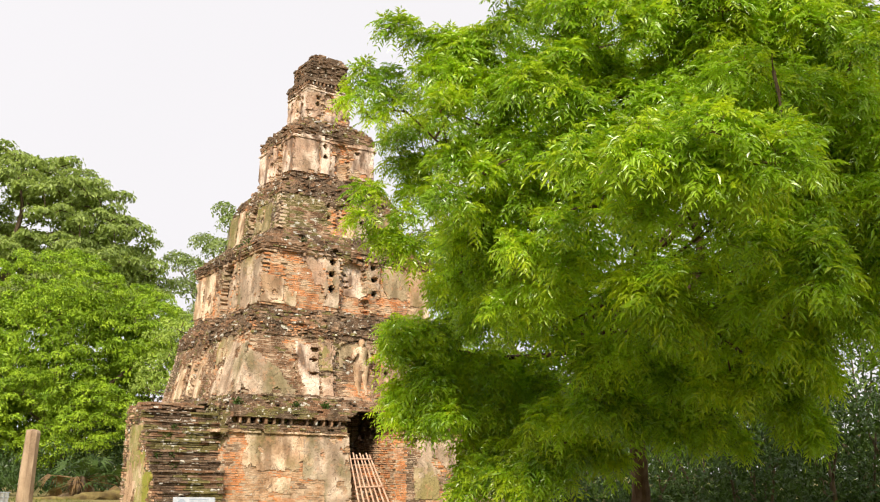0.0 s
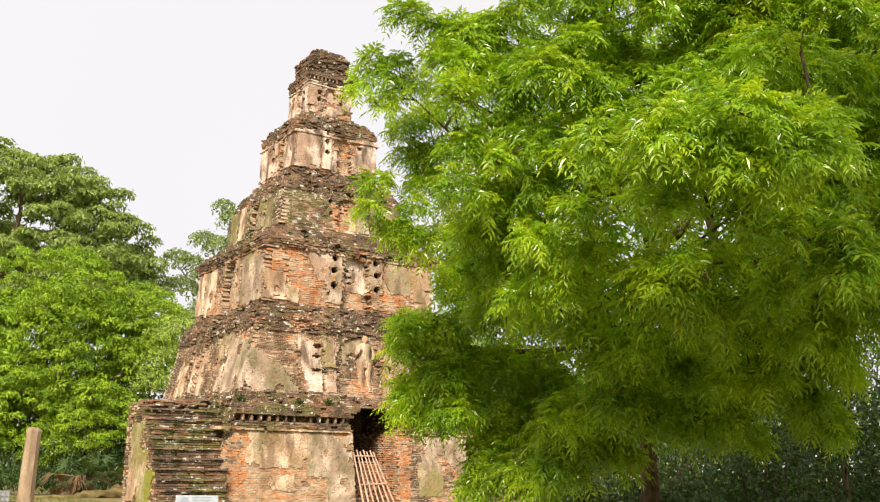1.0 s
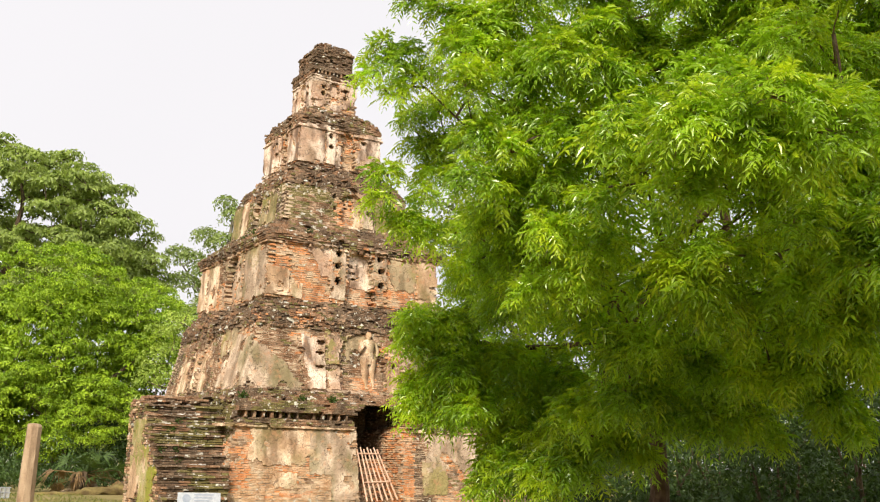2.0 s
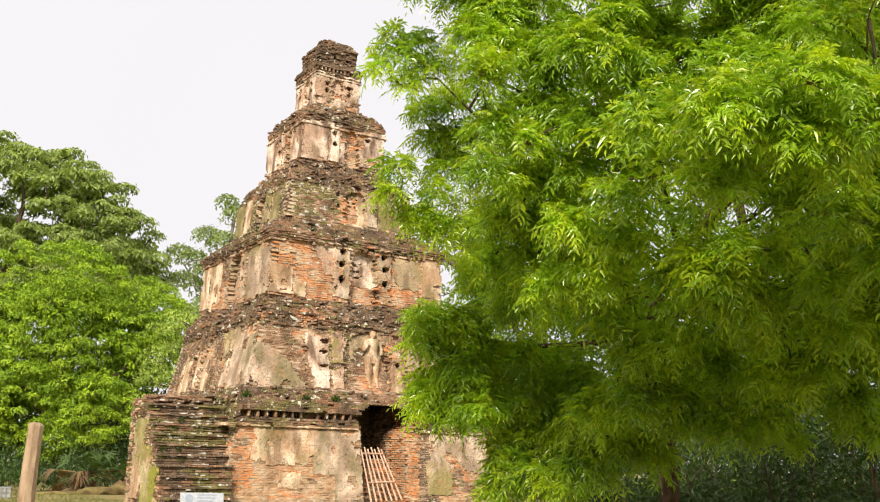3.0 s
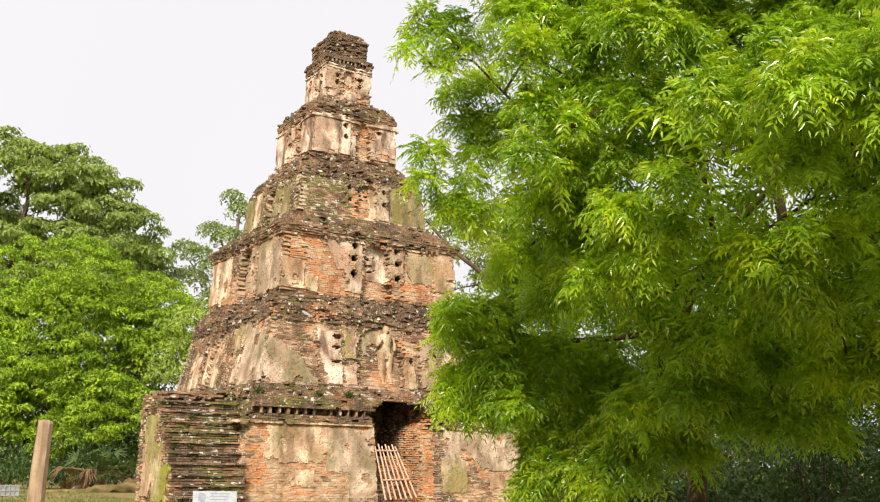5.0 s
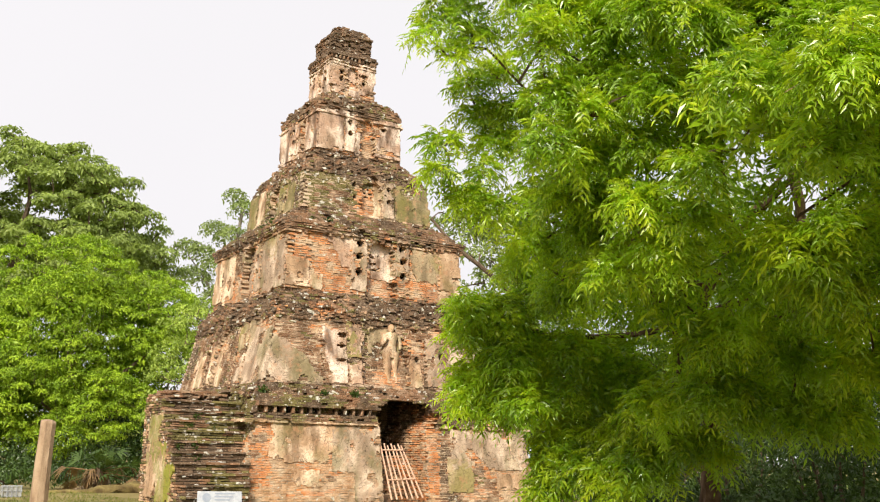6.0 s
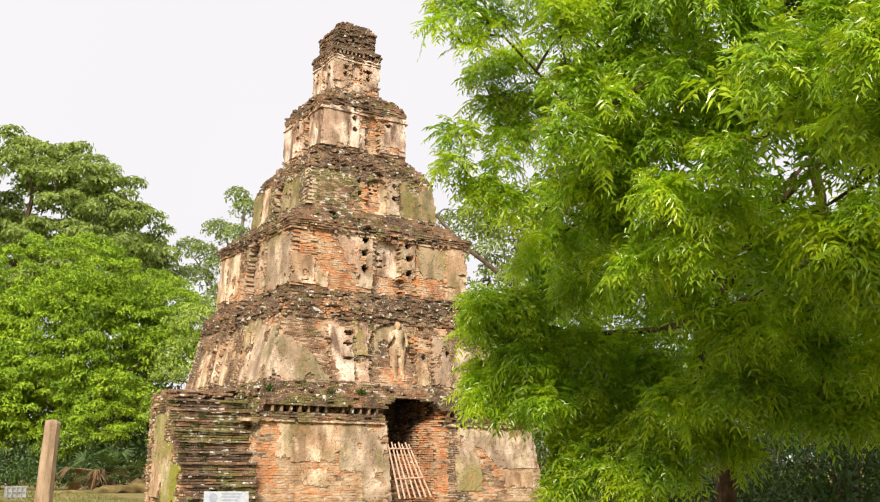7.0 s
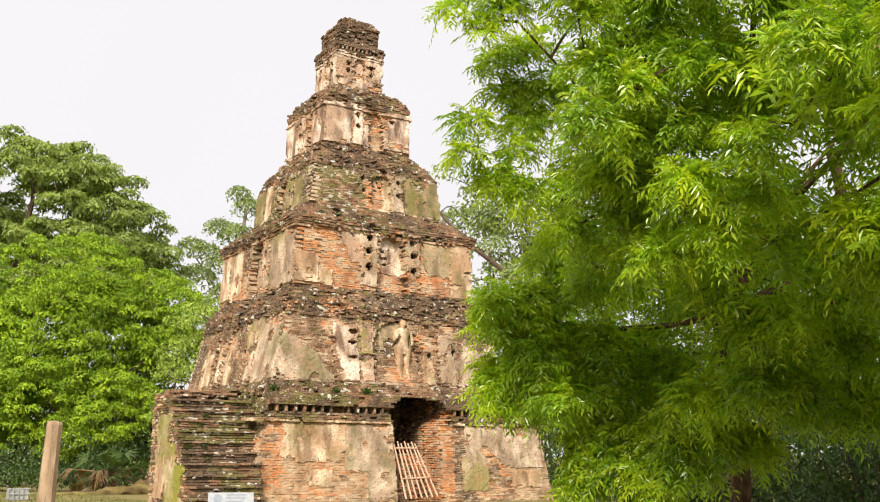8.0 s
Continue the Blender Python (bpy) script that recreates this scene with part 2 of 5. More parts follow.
def block(shape, lo, hi, slot=0, jitter=0.0):
    lo, hi = np.array(lo, float), np.array(hi, float)
    v = (lo + hi) / 2 + BOX * (hi - lo) / 2 + rng.normal(0, 1, (8, 3)) * jitter
    shape.add(v, BOX_QUADS, slot)


def tube(shape, points, radii, sides=7, slot=0, wobble=0.0):
    """A tapered tube through the points."""
    p = np.asarray(points, float)
    r = np.asarray(radii, float)
    along = np.gradient(p, axis=0)
    along /= np.linalg.norm(along, axis=1, keepdims=True) + 1e-9
    side = np.cross(along, (0.31, 0.17, 0.93) if abs(along[:, 2]).mean() < 0.8 else (0.95, 0.2, 0.1))
    side /= np.linalg.norm(side, axis=1, keepdims=True) + 1e-9
    other = np.cross(along, side)
    a = np.arange(sides) * 2 * np.pi / sides
    ring = p[:, None] + r[:, None, None] * (np.cos(a)[None, :, None] * side[:, None] + np.sin(a)[None, :, None] * other[:, None])
    if wobble:
        ring = ring + rng.normal(0, wobble, ring.shape) * r[:, None, None]
    n = len(p)
    i, j = np.meshgrid(np.arange(n - 1), np.arange(sides), indexing="ij")
    k = (j + 1) % sides
    shape.add(ring, np.stack([i * sides + j, i * sides + k, (i + 1) * sides + k, (i + 1) * sides + j], -1), slot)


def bezier(points, n=8):
    """A smooth line through the points."""
    p = np.asarray(points, float)
    t = np.linspace(0, len(p) - 1, n)
    i = np.clip(t.astype(int), 0, len(p) - 2)
    f = (t - i)[:, None]
    pad = np.vstack([2 * p[0] - p[1], p, 2 * p[-1] - p[-2]])
    a, b, c, d = pad[i], pad[i + 1], pad[i + 2], pad[i + 3]
    return 0.5 * (2 * b + (c - a) * f + (2 * a - 5 * b + 4 * c - d) * f**2 + (3 * b - a - 3 * c + d) * f**3)


def part(name, shape, materials, parent, label="", smooth=False, kind=""):
    ob = new(name, shape.mesh(name, materials, smooth))
    ob.parent = parent
    return tagged(ob, label, kind=kind)


def thing(name, label, category, group="", at=(0, 0, 0)):
    ob = new(name)
    ob.location = at
    return tagged(ob, label, category, group)


def rough(x, y, z, scale=1.0):
    return noise.noise((x * scale, y * scale, z * scale))


# ---- ground ----
g = Shape()
rings = np.concatenate([[0.01], np.geomspace(1.5, 420, 46)])
turns = np.linspace(0, 2 * np.pi, 97)[:-1]
gx, gy = rings[:, None] * np.cos(turns) - 6, rings[:, None] * np.sin(turns) - 6
gz = np.array([[0.05 * rough(x, y, 0, 0.21) + 0.02 * rough(x, y, 3, 1.1) for x, y in zip(rx, ry)] for rx, ry in zip(gx, gy)])
i, j = np.meshgrid(np.arange(len(rings) - 1), np.arange(96), indexing="ij")
k = (j + 1) % 96
g.add(np.stack([gx, gy, gz], -1), np.stack([i * 96 + j, (i + 1) * 96 + j, (i + 1) * 96 + k, i * 96 + k], -1))
ground = new("ground", g.mesh("ground", [EARTH], True))
tagged(ground, "dry grassy earth round the ruined temple", "ground", kind="structure")

# ---- the temple ----
SIDES = [((1, 0, 0), (0, -1, 0)), ((0, 1, 0), (1, 0, 0)), ((-1, 0, 0), (0, 1, 0)), ((0, -1, 0), (-1, 0, 0))]
FRONT, RIGHT, BACK, LEFT = range(4)
WALL, LEDGE, CORNICE, RUBBLE = "wall", "ledge", "cornice", "rubble"
# storeys: courses from height to height, half width at foot and head
LOW_STOREYS = [
    [(-0.3, 0.22, 4.84, 4.82, WALL), (0.22, 2.17, 4.80, 4.50, WALL), (2.17, 2.38, 4.60, 4.58, CORNICE), (2.38, 2.56, 4.38, 4.38, CORNICE),
     (2.56, 2.88, 4.68, 4.58, CORNICE), (2.88, 3.23, 4.46, 3.96, LEDGE)],
    [(3.23, 5.12, 3.85, 3.50, WALL), (5.12, 5.56, 3.52, 3.46, RUBBLE), (5.56, 6.07, 3.44, 3.08, RUBBLE)],
    [(6.07, 7.85, 3.05, 3.00, WALL), (7.85, 8.10, 3.10, 3.20, CORNICE), (8.10, 8.72, 3.16, 2.42, LEDGE)],
]
HIGH_STOREYS = [
    [(8.72, 10.02, 2.32, 2.22, WALL), (10.02, 10.48, 2.24, 2.04, RUBBLE), (10.48, 10.96, 1.98, 1.58, RUBBLE)],
    [(10.96, 12.40, 1.50, 1.49, WALL), (12.40, 12.66, 1.54, 1.58, CORNICE), (12.66, 12.98, 1.56, 1.36, RUBBLE), (12.98, 13.27, 1.26, 0.90, RUBBLE)],
    [(13.27, 14.48, 0.80, 0.82, WALL), (14.48, 14.60, 0.87, 0.89, CORNICE), (14.60, 14.72, 0.80, 0.80, CORNICE), (14.72, 14.90, 0.93, 0.88, CORNICE),
     (14.90, 15.62, 0.72, 0.75, RUBBLE), (15.62, 15.90, 0.70, 0.60, RUBBLE)],
]
STOREYS = LOW_STOREYS + HIGH_STOREYS
COURSE, LONG = 0.066, 0.23
# pilasters and niches, the same on every side: from, to along the wall, foot, head, how proud, arched
LOW_FEATURES = [
    [(-4.5, -4.0, 0.2, 2.2, 0.03, False), (4.0, 4.5, 0.2, 2.2, 0.03, False)],
    [(-2.06, -1.26, 3.3, 4.95, 0.07, False), (-1.16, -0.80, 3.3, 5.05, 0.05, False), (0.83, 1.25, 3.3, 5.05, 0.05, False), (1.39, 2.0, 3.3, 4.8, 0.07, False),
     (-0.75, 0.78, 3.3, 5.1, -0.10, True)],
    [(-0.90, -0.38, 6.1, 7.9, 0.06, False), (0.62, 1.10, 6.1, 7.9, 0.06, False), (-0.38, 0.62, 6.1, 7.83, -0.22, True), (-3.1, -2.3, 6.1, 7.9, 0.05, False), (2.3, 3.1, 6.1, 7.9, 0.05, False)],
]
HIGH_FEATURES = [
    [(-0.25, 0.50, 8.8, 10.0, -0.14, True), (0.55, 0.95, 8.8, 10.0, 0.05, False), (-0.70, -0.30, 8.8, 10.0, 0.05, False)],
    [(-0.55, -0.20, 11.0, 12.4, 0.05, False), (0.02, 0.56, 11.0, 12.35, -0.15, True), (0.62, 1.55, 11.0, 12.4, 0.06, False), (-1.55, -0.6, 11.0, 12.4, 0.06, False)],
    [(-0.20, 0.22, 13.6, 14.38, -0.10, True), (-0.85, -0.30, 13.3, 14.5, 0.04, False), (0.32, 0.85, 13.3, 14.5, 0.03, False)],
]
FEATURES = LOW_FEATURES + HIGH_FEATURES
# putlog holes: along, height, half width, half height
LOW_HOLES = [
    [],
    [(-1.40, 4.74, 0.16, 0.06), (-1.44, 4.42, 0.15, 0.05), (-1.46, 3.99, 0.15, 0.05), (1.10, 5.06, 0.13, 0.06), (1.11, 4.15, 0.11, 0.11), (1.95, 4.3, 0.08, 0.12)],
    [(-0.62, 7.70, 0.12, 0.12), (-0.64, 7.28, 0.12, 0.12), (-0.65, 6.80, 0.12, 0.12), (0.85, 7.70, 0.12, 0.12), (0.91, 7.29, 0.12, 0.12), (0.91, 6.81, 0.12, 0.12)],
]
HIGH_HOLES = [
    [(0.75, 9.78, 0.08, 0.08), (0.75, 9.36, 0.08, 0.08), (-0.5, 9.78, 0.09, 0.09), (-0.5, 9.36, 0.08, 0.08)],
    [(-0.34, 12.40, 0.09, 0.09), (-0.39, 12.09, 0.09, 0.09), (-0.38, 11.73, 0.09, 0.08), (0.88, 12.08, 0.08, 0.08)],
    [(-0.43, 14.15, 0.09, 0.09), (-0.43, 13.90, 0.09, 0.09), (0.43, 14.13, 0.09, 0.09), (0.44, 13.90, 0.085, 0.085), (-0.34, 14.40, 0.07, 0.06), (0.43, 14.42, 0.07, 0.06)],
]
HOLES = LOW_HOLES + HIGH_HOLES
DOOR = (-0.52, 0.96, 2.48)
HOLES[2] += [(-0.28 + 0.11 * (k % 5) + 0.03 * math.sin(7 * k), 7.0 + 0.19 * (k // 5) + 0.05 * math.cos(5 * k), 0.042, 0.05) for k in range(18) if k % 4 != 1]
HOLES[3] += [(-0.05 + 0.13 * (k % 3) + 0.03 * math.sin(5 * k), 9.45 + 0.13 * (k // 3), 0.038, 0.042) for k in range(9)]
# stretches of bare orange brick: storey, side, along from, to, height from, to
HOT = [(0, FRONT, -4.8, -3.8, 0.5, 2.15), (0, FRONT, -3.1, -2.2, 0.2, 1.2), (0, FRONT, 0.9, 1.35, 0.2, 2.2), (2, FRONT, -3.0, -1.2, 6.9, 7.9), (2, FRONT, -2.2, -1.0, 6.1, 6.9), (2, FRONT, -0.4, 1.1, 6.1, 6.85),
       (2, FRONT, 1.1, 2.25, 6.2, 6.75), (2, LEFT, -2.1, 0.6, 5.8, 6.6), (3, FRONT, -0.45, 0.56, 8.8, 9.75), (1, FRONT, -0.4, 0.5, 3.3, 3.8),
       (1, FRONT, -2.2, -1.7, 5.1, 5.6), (4, FRONT, -0.2, 1.5, 12.1, 12.6)]
# plaster that still clings, storey by storey: side, along from, to, height from, to, material, and by how much an end slants in towards foot or head
PLASTER_1_FRONT = [(FRONT, 1.85, 4.5, 1.0, 2.14, GREY), (FRONT, 1.7, 2.6, 0.35, 1.2, MOSSY), (FRONT, -3.2, -2.5, 0.5, 0.85, CREAM), (FRONT, 3.4, 4.3, 0.45, 0.8, CREAM),
    (FRONT, -3.85, -1.75, 1.15, 2.16, CREAM), (FRONT, -2.0, -0.62, 0.9, 2.16, GREY), (FRONT, -1.35, -0.58, 0.1, 1.2, GREY)]
PLASTER_1_REST = [(LEFT, -4.4, 1.6, 0.6, 2.1, GREY), (RIGHT, -4.0, 4.0, 0.8, 2.1, GREY), (BACK, -4.0, 4.0, 0.8, 2.1, GREY)]
PLASTER_2_FRONT = [(FRONT, 0.83, 1.25, 3.3, 4.1, CREAM), (FRONT, 1.39, 2.0, 3.35, 4.8, GREY), (FRONT, 2.2, 3.5, 3.3, 4.6, GREY), (FRONT, -0.45, 0.75, 4.3, 5.0, MOSSY),
    (FRONT, -3.82, -1.55, 3.24, 4.55, GREY, 0, -1.9), (FRONT, -2.1, -0.7, 3.24, 5.05, PINK, -0.5, 0), (FRONT, -1.2, -0.7, 4.15, 5.1, MOSSY)]
PLASTER_2_REST = [(LEFT, -2.6, -1.2, 3.3, 4.6, CREAM), (LEFT, -0.9, -0.1, 3.35, 4.5, CREAM), (LEFT, 1.5, 3.84, 3.22, 4.85, GREY, 0.9, 0),
    (LEFT, 1.3, 2.4, 4.3, 5.1, MOSSY), (RIGHT, -3.2, 3.0, 3.3, 4.8, GREY), (BACK, -3.0, 3.0, 3.3, 4.8, GREY)]
PLASTER_3_FRONT = [(FRONT, -0.88, -0.4, 6.25, 7.9, GREY), (FRONT, 0.64, 1.08, 6.85, 7.9, GREY), (FRONT, 1.14, 2.3, 6.75, 7.72, MOSSY), (FRONT, 2.15, 3.0, 6.12, 7.72, CREAM),
    (FRONT, -1.85, -0.92, 6.95, 7.86, PINK, -0.75, 0), (FRONT, -3.04, -1.9, 6.16, 6.95, CREAM, 0, -0.4), (FRONT, -0.05, 0.62, 6.7, 7.82, PINK), (FRONT, -0.36, 0.1, 7.0, 7.8, PINK)]
PLASTER_3_REST = [(LEFT, -3.0, -1.3, 6.3, 7.8, CREAM), (LEFT, -0.5, 0.3, 6.4, 7.7, GREY), (LEFT, 0.8, 3.02, 6.08, 7.5, GREY), (LEFT, 0.9, 2.5, 7.2, 7.88, MOSSY),
    (RIGHT, -2.8, 2.8, 6.3, 7.7, GREY), (BACK, -2.8, 2.8, 6.3, 7.7, GREY)]
PLASTER_4_FRONT = [(FRONT, 0.98, 2.26, 8.78, 9.95, OLIVE), (FRONT, 0.3, 0.52, 8.9, 10.0, CREAM), (FRONT, 0.56, 0.95, 8.8, 10.0, GREY)]
PLASTER_4_REST = [(LEFT, -2.2, -1.5, 8.8, 9.9, OLIVE), (LEFT, -1.4, -0.7, 8.8, 9.95, CREAM), (LEFT, 0.1, 1.6, 8.85, 9.8, OLIVE), (RIGHT, -1.8, 1.8, 8.8, 9.8, OLIVE),
    (BACK, -1.8, 1.8, 8.8, 9.8, OLIVE)]
PLASTER_5_FRONT = [(FRONT, -1.55, -0.55, 11.1, 12.4, PINK), (FRONT, -0.55, -0.18, 11.2, 12.4, PINK), (FRONT, 0.66, 1.5, 11.35, 12.38, PINK), (FRONT, -0.3, 0.1, 11.1, 11.8, PINK)]
PLASTER_5_REST = [(LEFT, -1.55, -0.6, 11.05, 12.3, PINK), (LEFT, 0.45, 1.55, 11.1, 12.4, PINK), (LEFT, -0.5, 0.1, 11.3, 12.4, PINK), (RIGHT, -1.5, 1.5, 11.1, 12.3, PINK),
    (BACK, -1.5, 1.5, 11.1, 12.3, PINK)]
PLASTER_6_FRONT = [(FRONT, -0.84, -0.22, 13.32, 14.48, PINK), (FRONT, 0.25, 0.84, 13.5, 14.48, PINK), (FRONT, -0.2, 0.24, 13.3, 13.7, PINK), (FRONT, -0.19, 0.2, 13.9, 14.38, PINK)]
PLASTER_6_REST = [(LEFT, -0.84, 0.84, 13.32, 14.48, PINK), (RIGHT, -0.84, 0.84, 13.4, 14.4, PINK), (BACK, -0.84, 0.84, 13.4, 14.4, PINK)]
PLASTER = [[*PLASTER_1_FRONT, *PLASTER_1_REST], [*PLASTER_2_FRONT, *PLASTER_2_REST], [*PLASTER_3_FRONT, *PLASTER_3_REST], [*PLASTER_4_FRONT, *PLASTER_4_REST], [*PLASTER_5_FRONT, *PLASTER_5_REST], [*PLASTER_6_FRONT, *PLASTER_6_REST]]


def half_width(storey, z):
    for z0, z1, s0, s1, kind in STOREYS[storey]:
        if z < z1 or (z0, z1) == STOREYS[storey][-1][:2]:
            return s0 + (s1 - s0) * min(max((z - z0) / (z1 - z0), 0), 1)


def proud(storey, side, u, z):
    """How far the wall stands out of its plane: pilasters out, niches in."""
    out = 0.0
    for u0, u1, z0, z1, by, arched in FEATURES[storey]:
        if u0 <= u <= u1 and z0 <= z <= z1:
            if arched:
                r = (u1 - u0) / 2
                if z > z1 - r and math.hypot(u - (u0 + u1) / 2, z - z1 + r) > r:
                    continue
            out = by
    return out


def holes(storey, side):
    """Holes that show on the two weathered faces."""
    return HOLES[storey] if side in (FRONT, LEFT) else HOLES[storey][::2]


def brick_kind(storey, side, u, z, kind, place):
    patch = min(max(0.5 + 0.8 * rough(*place, 0.8) + 0.55 * rough(place[0], place[1], place[2] * 1.6, 2.4), 0), 0.999) * 0.82 + rng.random() * 0.18
    if kind in (WALL, RUBBLE):
        for s, k, u0, u1, z0, z1 in HOT:
            if (s, k) == (storey, side) and u0 + 0.2 * rough(*place, 2) <= u <= u1 + 0.2 * rough(*place, 2.3) and z0 <= z <= z1:
                return ORANGE if patch < (0.78 if storey == 0 and u < -3.6 else 0.58) else PALE if patch < 0.85 else BROWN
    if storey == 0 and ((kind != WALL and side == FRONT and u < -2.6 + 1.2 * rough(*place, 1.3)) or (side == LEFT and z > 1.5)) and patch < 0.62:
        return MOSS
    if storey == 0 and side == FRONT and kind == WALL and 1.3 < u < 2.15 + 0.3 * rough(*place, 2) and z < 2.2:
        return DARK if patch < 0.4 else BROWN if patch < 0.85 else PALE
    if storey == 2 and kind == WALL and abs(u) > 2.72 + 0.1 * rough(*place, 4) and z > 6.95:
        return BROWN if patch < 0.55 else DARK
    shares = {LEDGE: (0.02, 0.02, 0.40, 0.16, 0.40, 0.03), RUBBLE: (0.03, 0.02, 0.28, 0.09, 0.56, 0.02), CORNICE: (0.02, 0.02, 0.38, 0.08, 0.50, 0.0),
              WALL: [(0.66, 0.14, 0.17, 0.02, 0.01, 0.0), (0.16, 0.04, 0.44, 0.09, 0.27, 0.0), (0.40, 0.26, 0.28, 0.02, 0.04, 0.0),
                     (0.02, 0.01, 0.24, 0.40, 0.33, 0.0), (0.40, 0.16, 0.32, 0.03, 0.09, 0.0), (0.34, 0.10, 0.38, 0.05, 0.13, 0.0)][storey]}[kind]
    if storey == 5 and kind in (RUBBLE, CORNICE):
        return DARK if patch < 0.9 else BROWN
    if kind != WALL and rng.random() < shares[LICHEN]:
        return LICHEN
    total = 0.0
    for slot in (PALE, ORANGE, BROWN, MOSS, DARK):
        total += shares[slot]
        if patch * sum(shares[:5]) < total:
            return slot
    return DARK


class Courses:
    """Bricks gathered for one storey."""

    def __init__(self):
        self.rows = []

    def lay(self, place, half, tangent, normal, slot):
        self.rows.append((place, half, tangent, normal, slot))

    def shape(self):
        s = Shape()
        c, h, t, n, m = zip(*self.rows)
        boxes(s, c, h, t, n, m, 0.006)
        return s


def lay_face(courses, storey, side, z, half, kind, shift, full, singles=None):
    """One course of bricks along one side."""
    (tx, ty, _), (nx, ny, _) = SIDES[side]
    end = half if full else half - 0.24
    # the corner by the stairs is cut back, without projecting courses, to fit the camera's view
    start = -end
    if storey == 0 and side == FRONT:
        start = max(-end, -4.84 + 0.27 * min(max(z, 0), 2.2))
    if storey == 0 and side == LEFT and z > 0.3:
        half = min(half, 4.84 - 0.27 * min(z, 2.2) - (0.2 if kind == LEDGE else 0.0) * (z - 2.88))
    u = start - shift * LONG
    deep = 0.12
    while u < end:
        w = LONG * (rng.uniform(0.82, 1.12) if kind in (WALL, CORNICE) else rng.uniform(0.38, 0.95))
        a, b = max(u, start), min(u + w - 0.006, end)
        u += w
        if b - a < 0.05:
            continue
        spans = [(a, b)]
        if kind == WALL:
            for hu, hz, rw, rh in holes(storey, side):
                if abs(z - hz) < rh:
                    reach = rw * math.sqrt(max(0.05, 1 - ((z - hz) / rh) ** 2)) if rw < 0.13 else rw
                    spans = [q for p in spans for q in ((p[0], min(p[1], hu - reach)), (max(p[0], hu + reach), p[1])) if q[1] - q[0] > 0.03]
        if storey == 0 and side == FRONT and z < 3.02:
            d0, d1, top = DOOR
            arch = top + 0.42 * math.sqrt(max(0, 1 - ((a + b) / 2 - 0.3) ** 2 / 0.95)) + 0.07 * rough(a, z, 4, 5)
            if z < arch:
                ragged = 0.10 * abs(rough(z, 0, 9, 4)) + (0.25 if z > 2.1 else 0)
                spans = [q for p in spans for q in ((p[0], min(p[1], d0 - ragged * 0.5)), (max(p[0], d1 + ragged * 1.6), p[1])) if q[1] - q[0] > 0.03]
        for p, q in spans:
            mid = (p + q) / 2
            out = proud(storey, side, mid, z) if kind == WALL else 0.0
            loose = {WALL: 0.006, CORNICE: 0.010, LEDGE: 0.015, RUBBLE: 0.026}[kind]
            askew = {WALL: 0.01, CORNICE: 0.03, LEDGE: 0.05, RUBBLE: 0.11}[kind] * rng.normal()
            place = (nx * half + tx * mid, ny * half + ty * mid, z)
            wear = rough(*place, 1.7)
            out += rng.normal(0, loose) + {WALL: 0.012, CORNICE: 0.03, LEDGE: 0.05, RUBBLE: 0.09}[kind] * wear
            if kind in (RUBBLE, LEDGE):
                out -= max(0, abs(mid) / half - 0.86) * (0.12 if storey == 5 else 0.9) * (0.5 + rng.random())
                if rng.random() < 0.04:
                    continue
            elif kind == WALL and storey in (1, 3):
                out -= max(0, abs(mid) / half - 0.93) * 1.2
            elif kind == CORNICE and (rng.random() < 0.05 or wear < -0.42):
                out -= rng.uniform(0.05, 0.16)
            d = half + out - deep
            slot = brick_kind(storey, side, mid, z, kind, place)
            centre = (nx * d + tx * mid, ny * d + ty * mid, z + rng.normal(0, 0.012 if kind == RUBBLE else 0.003))
            size = ((q - p) / 2, deep, COURSE / 2 - 0.004 + rng.uniform(-0.003, 0.002))
            if kind == WALL:
                courses.lay((centre[0] - nx * 0.008, centre[1] - ny * 0.008, z), (size[0] + 0.006, deep, COURSE / 2 + 0.001), (tx, ty, 0), (nx, ny, 0), MORTAR)
            if kind != WALL:
                courses.lay((centre[0] - nx * 0.012, centre[1] - ny * 0.012, z), (size[0] + 0.012, deep, COURSE / 2 + 0.004), (tx, ty, 0), (nx, ny, 0), BROWN if wear > 0.1 else DARK)
            if singles is not None and side == FRONT and kind == WALL and -4.6 < mid < -2.9 and 0.35 < z < 2.15 and len(singles) < 290:
                singles.append((centre, size, slot))
            else:
                courses.lay(centre, size, (tx + nx * askew, ty + ny * askew, 0), (nx - tx * askew, ny - ty * askew, 0), slot)


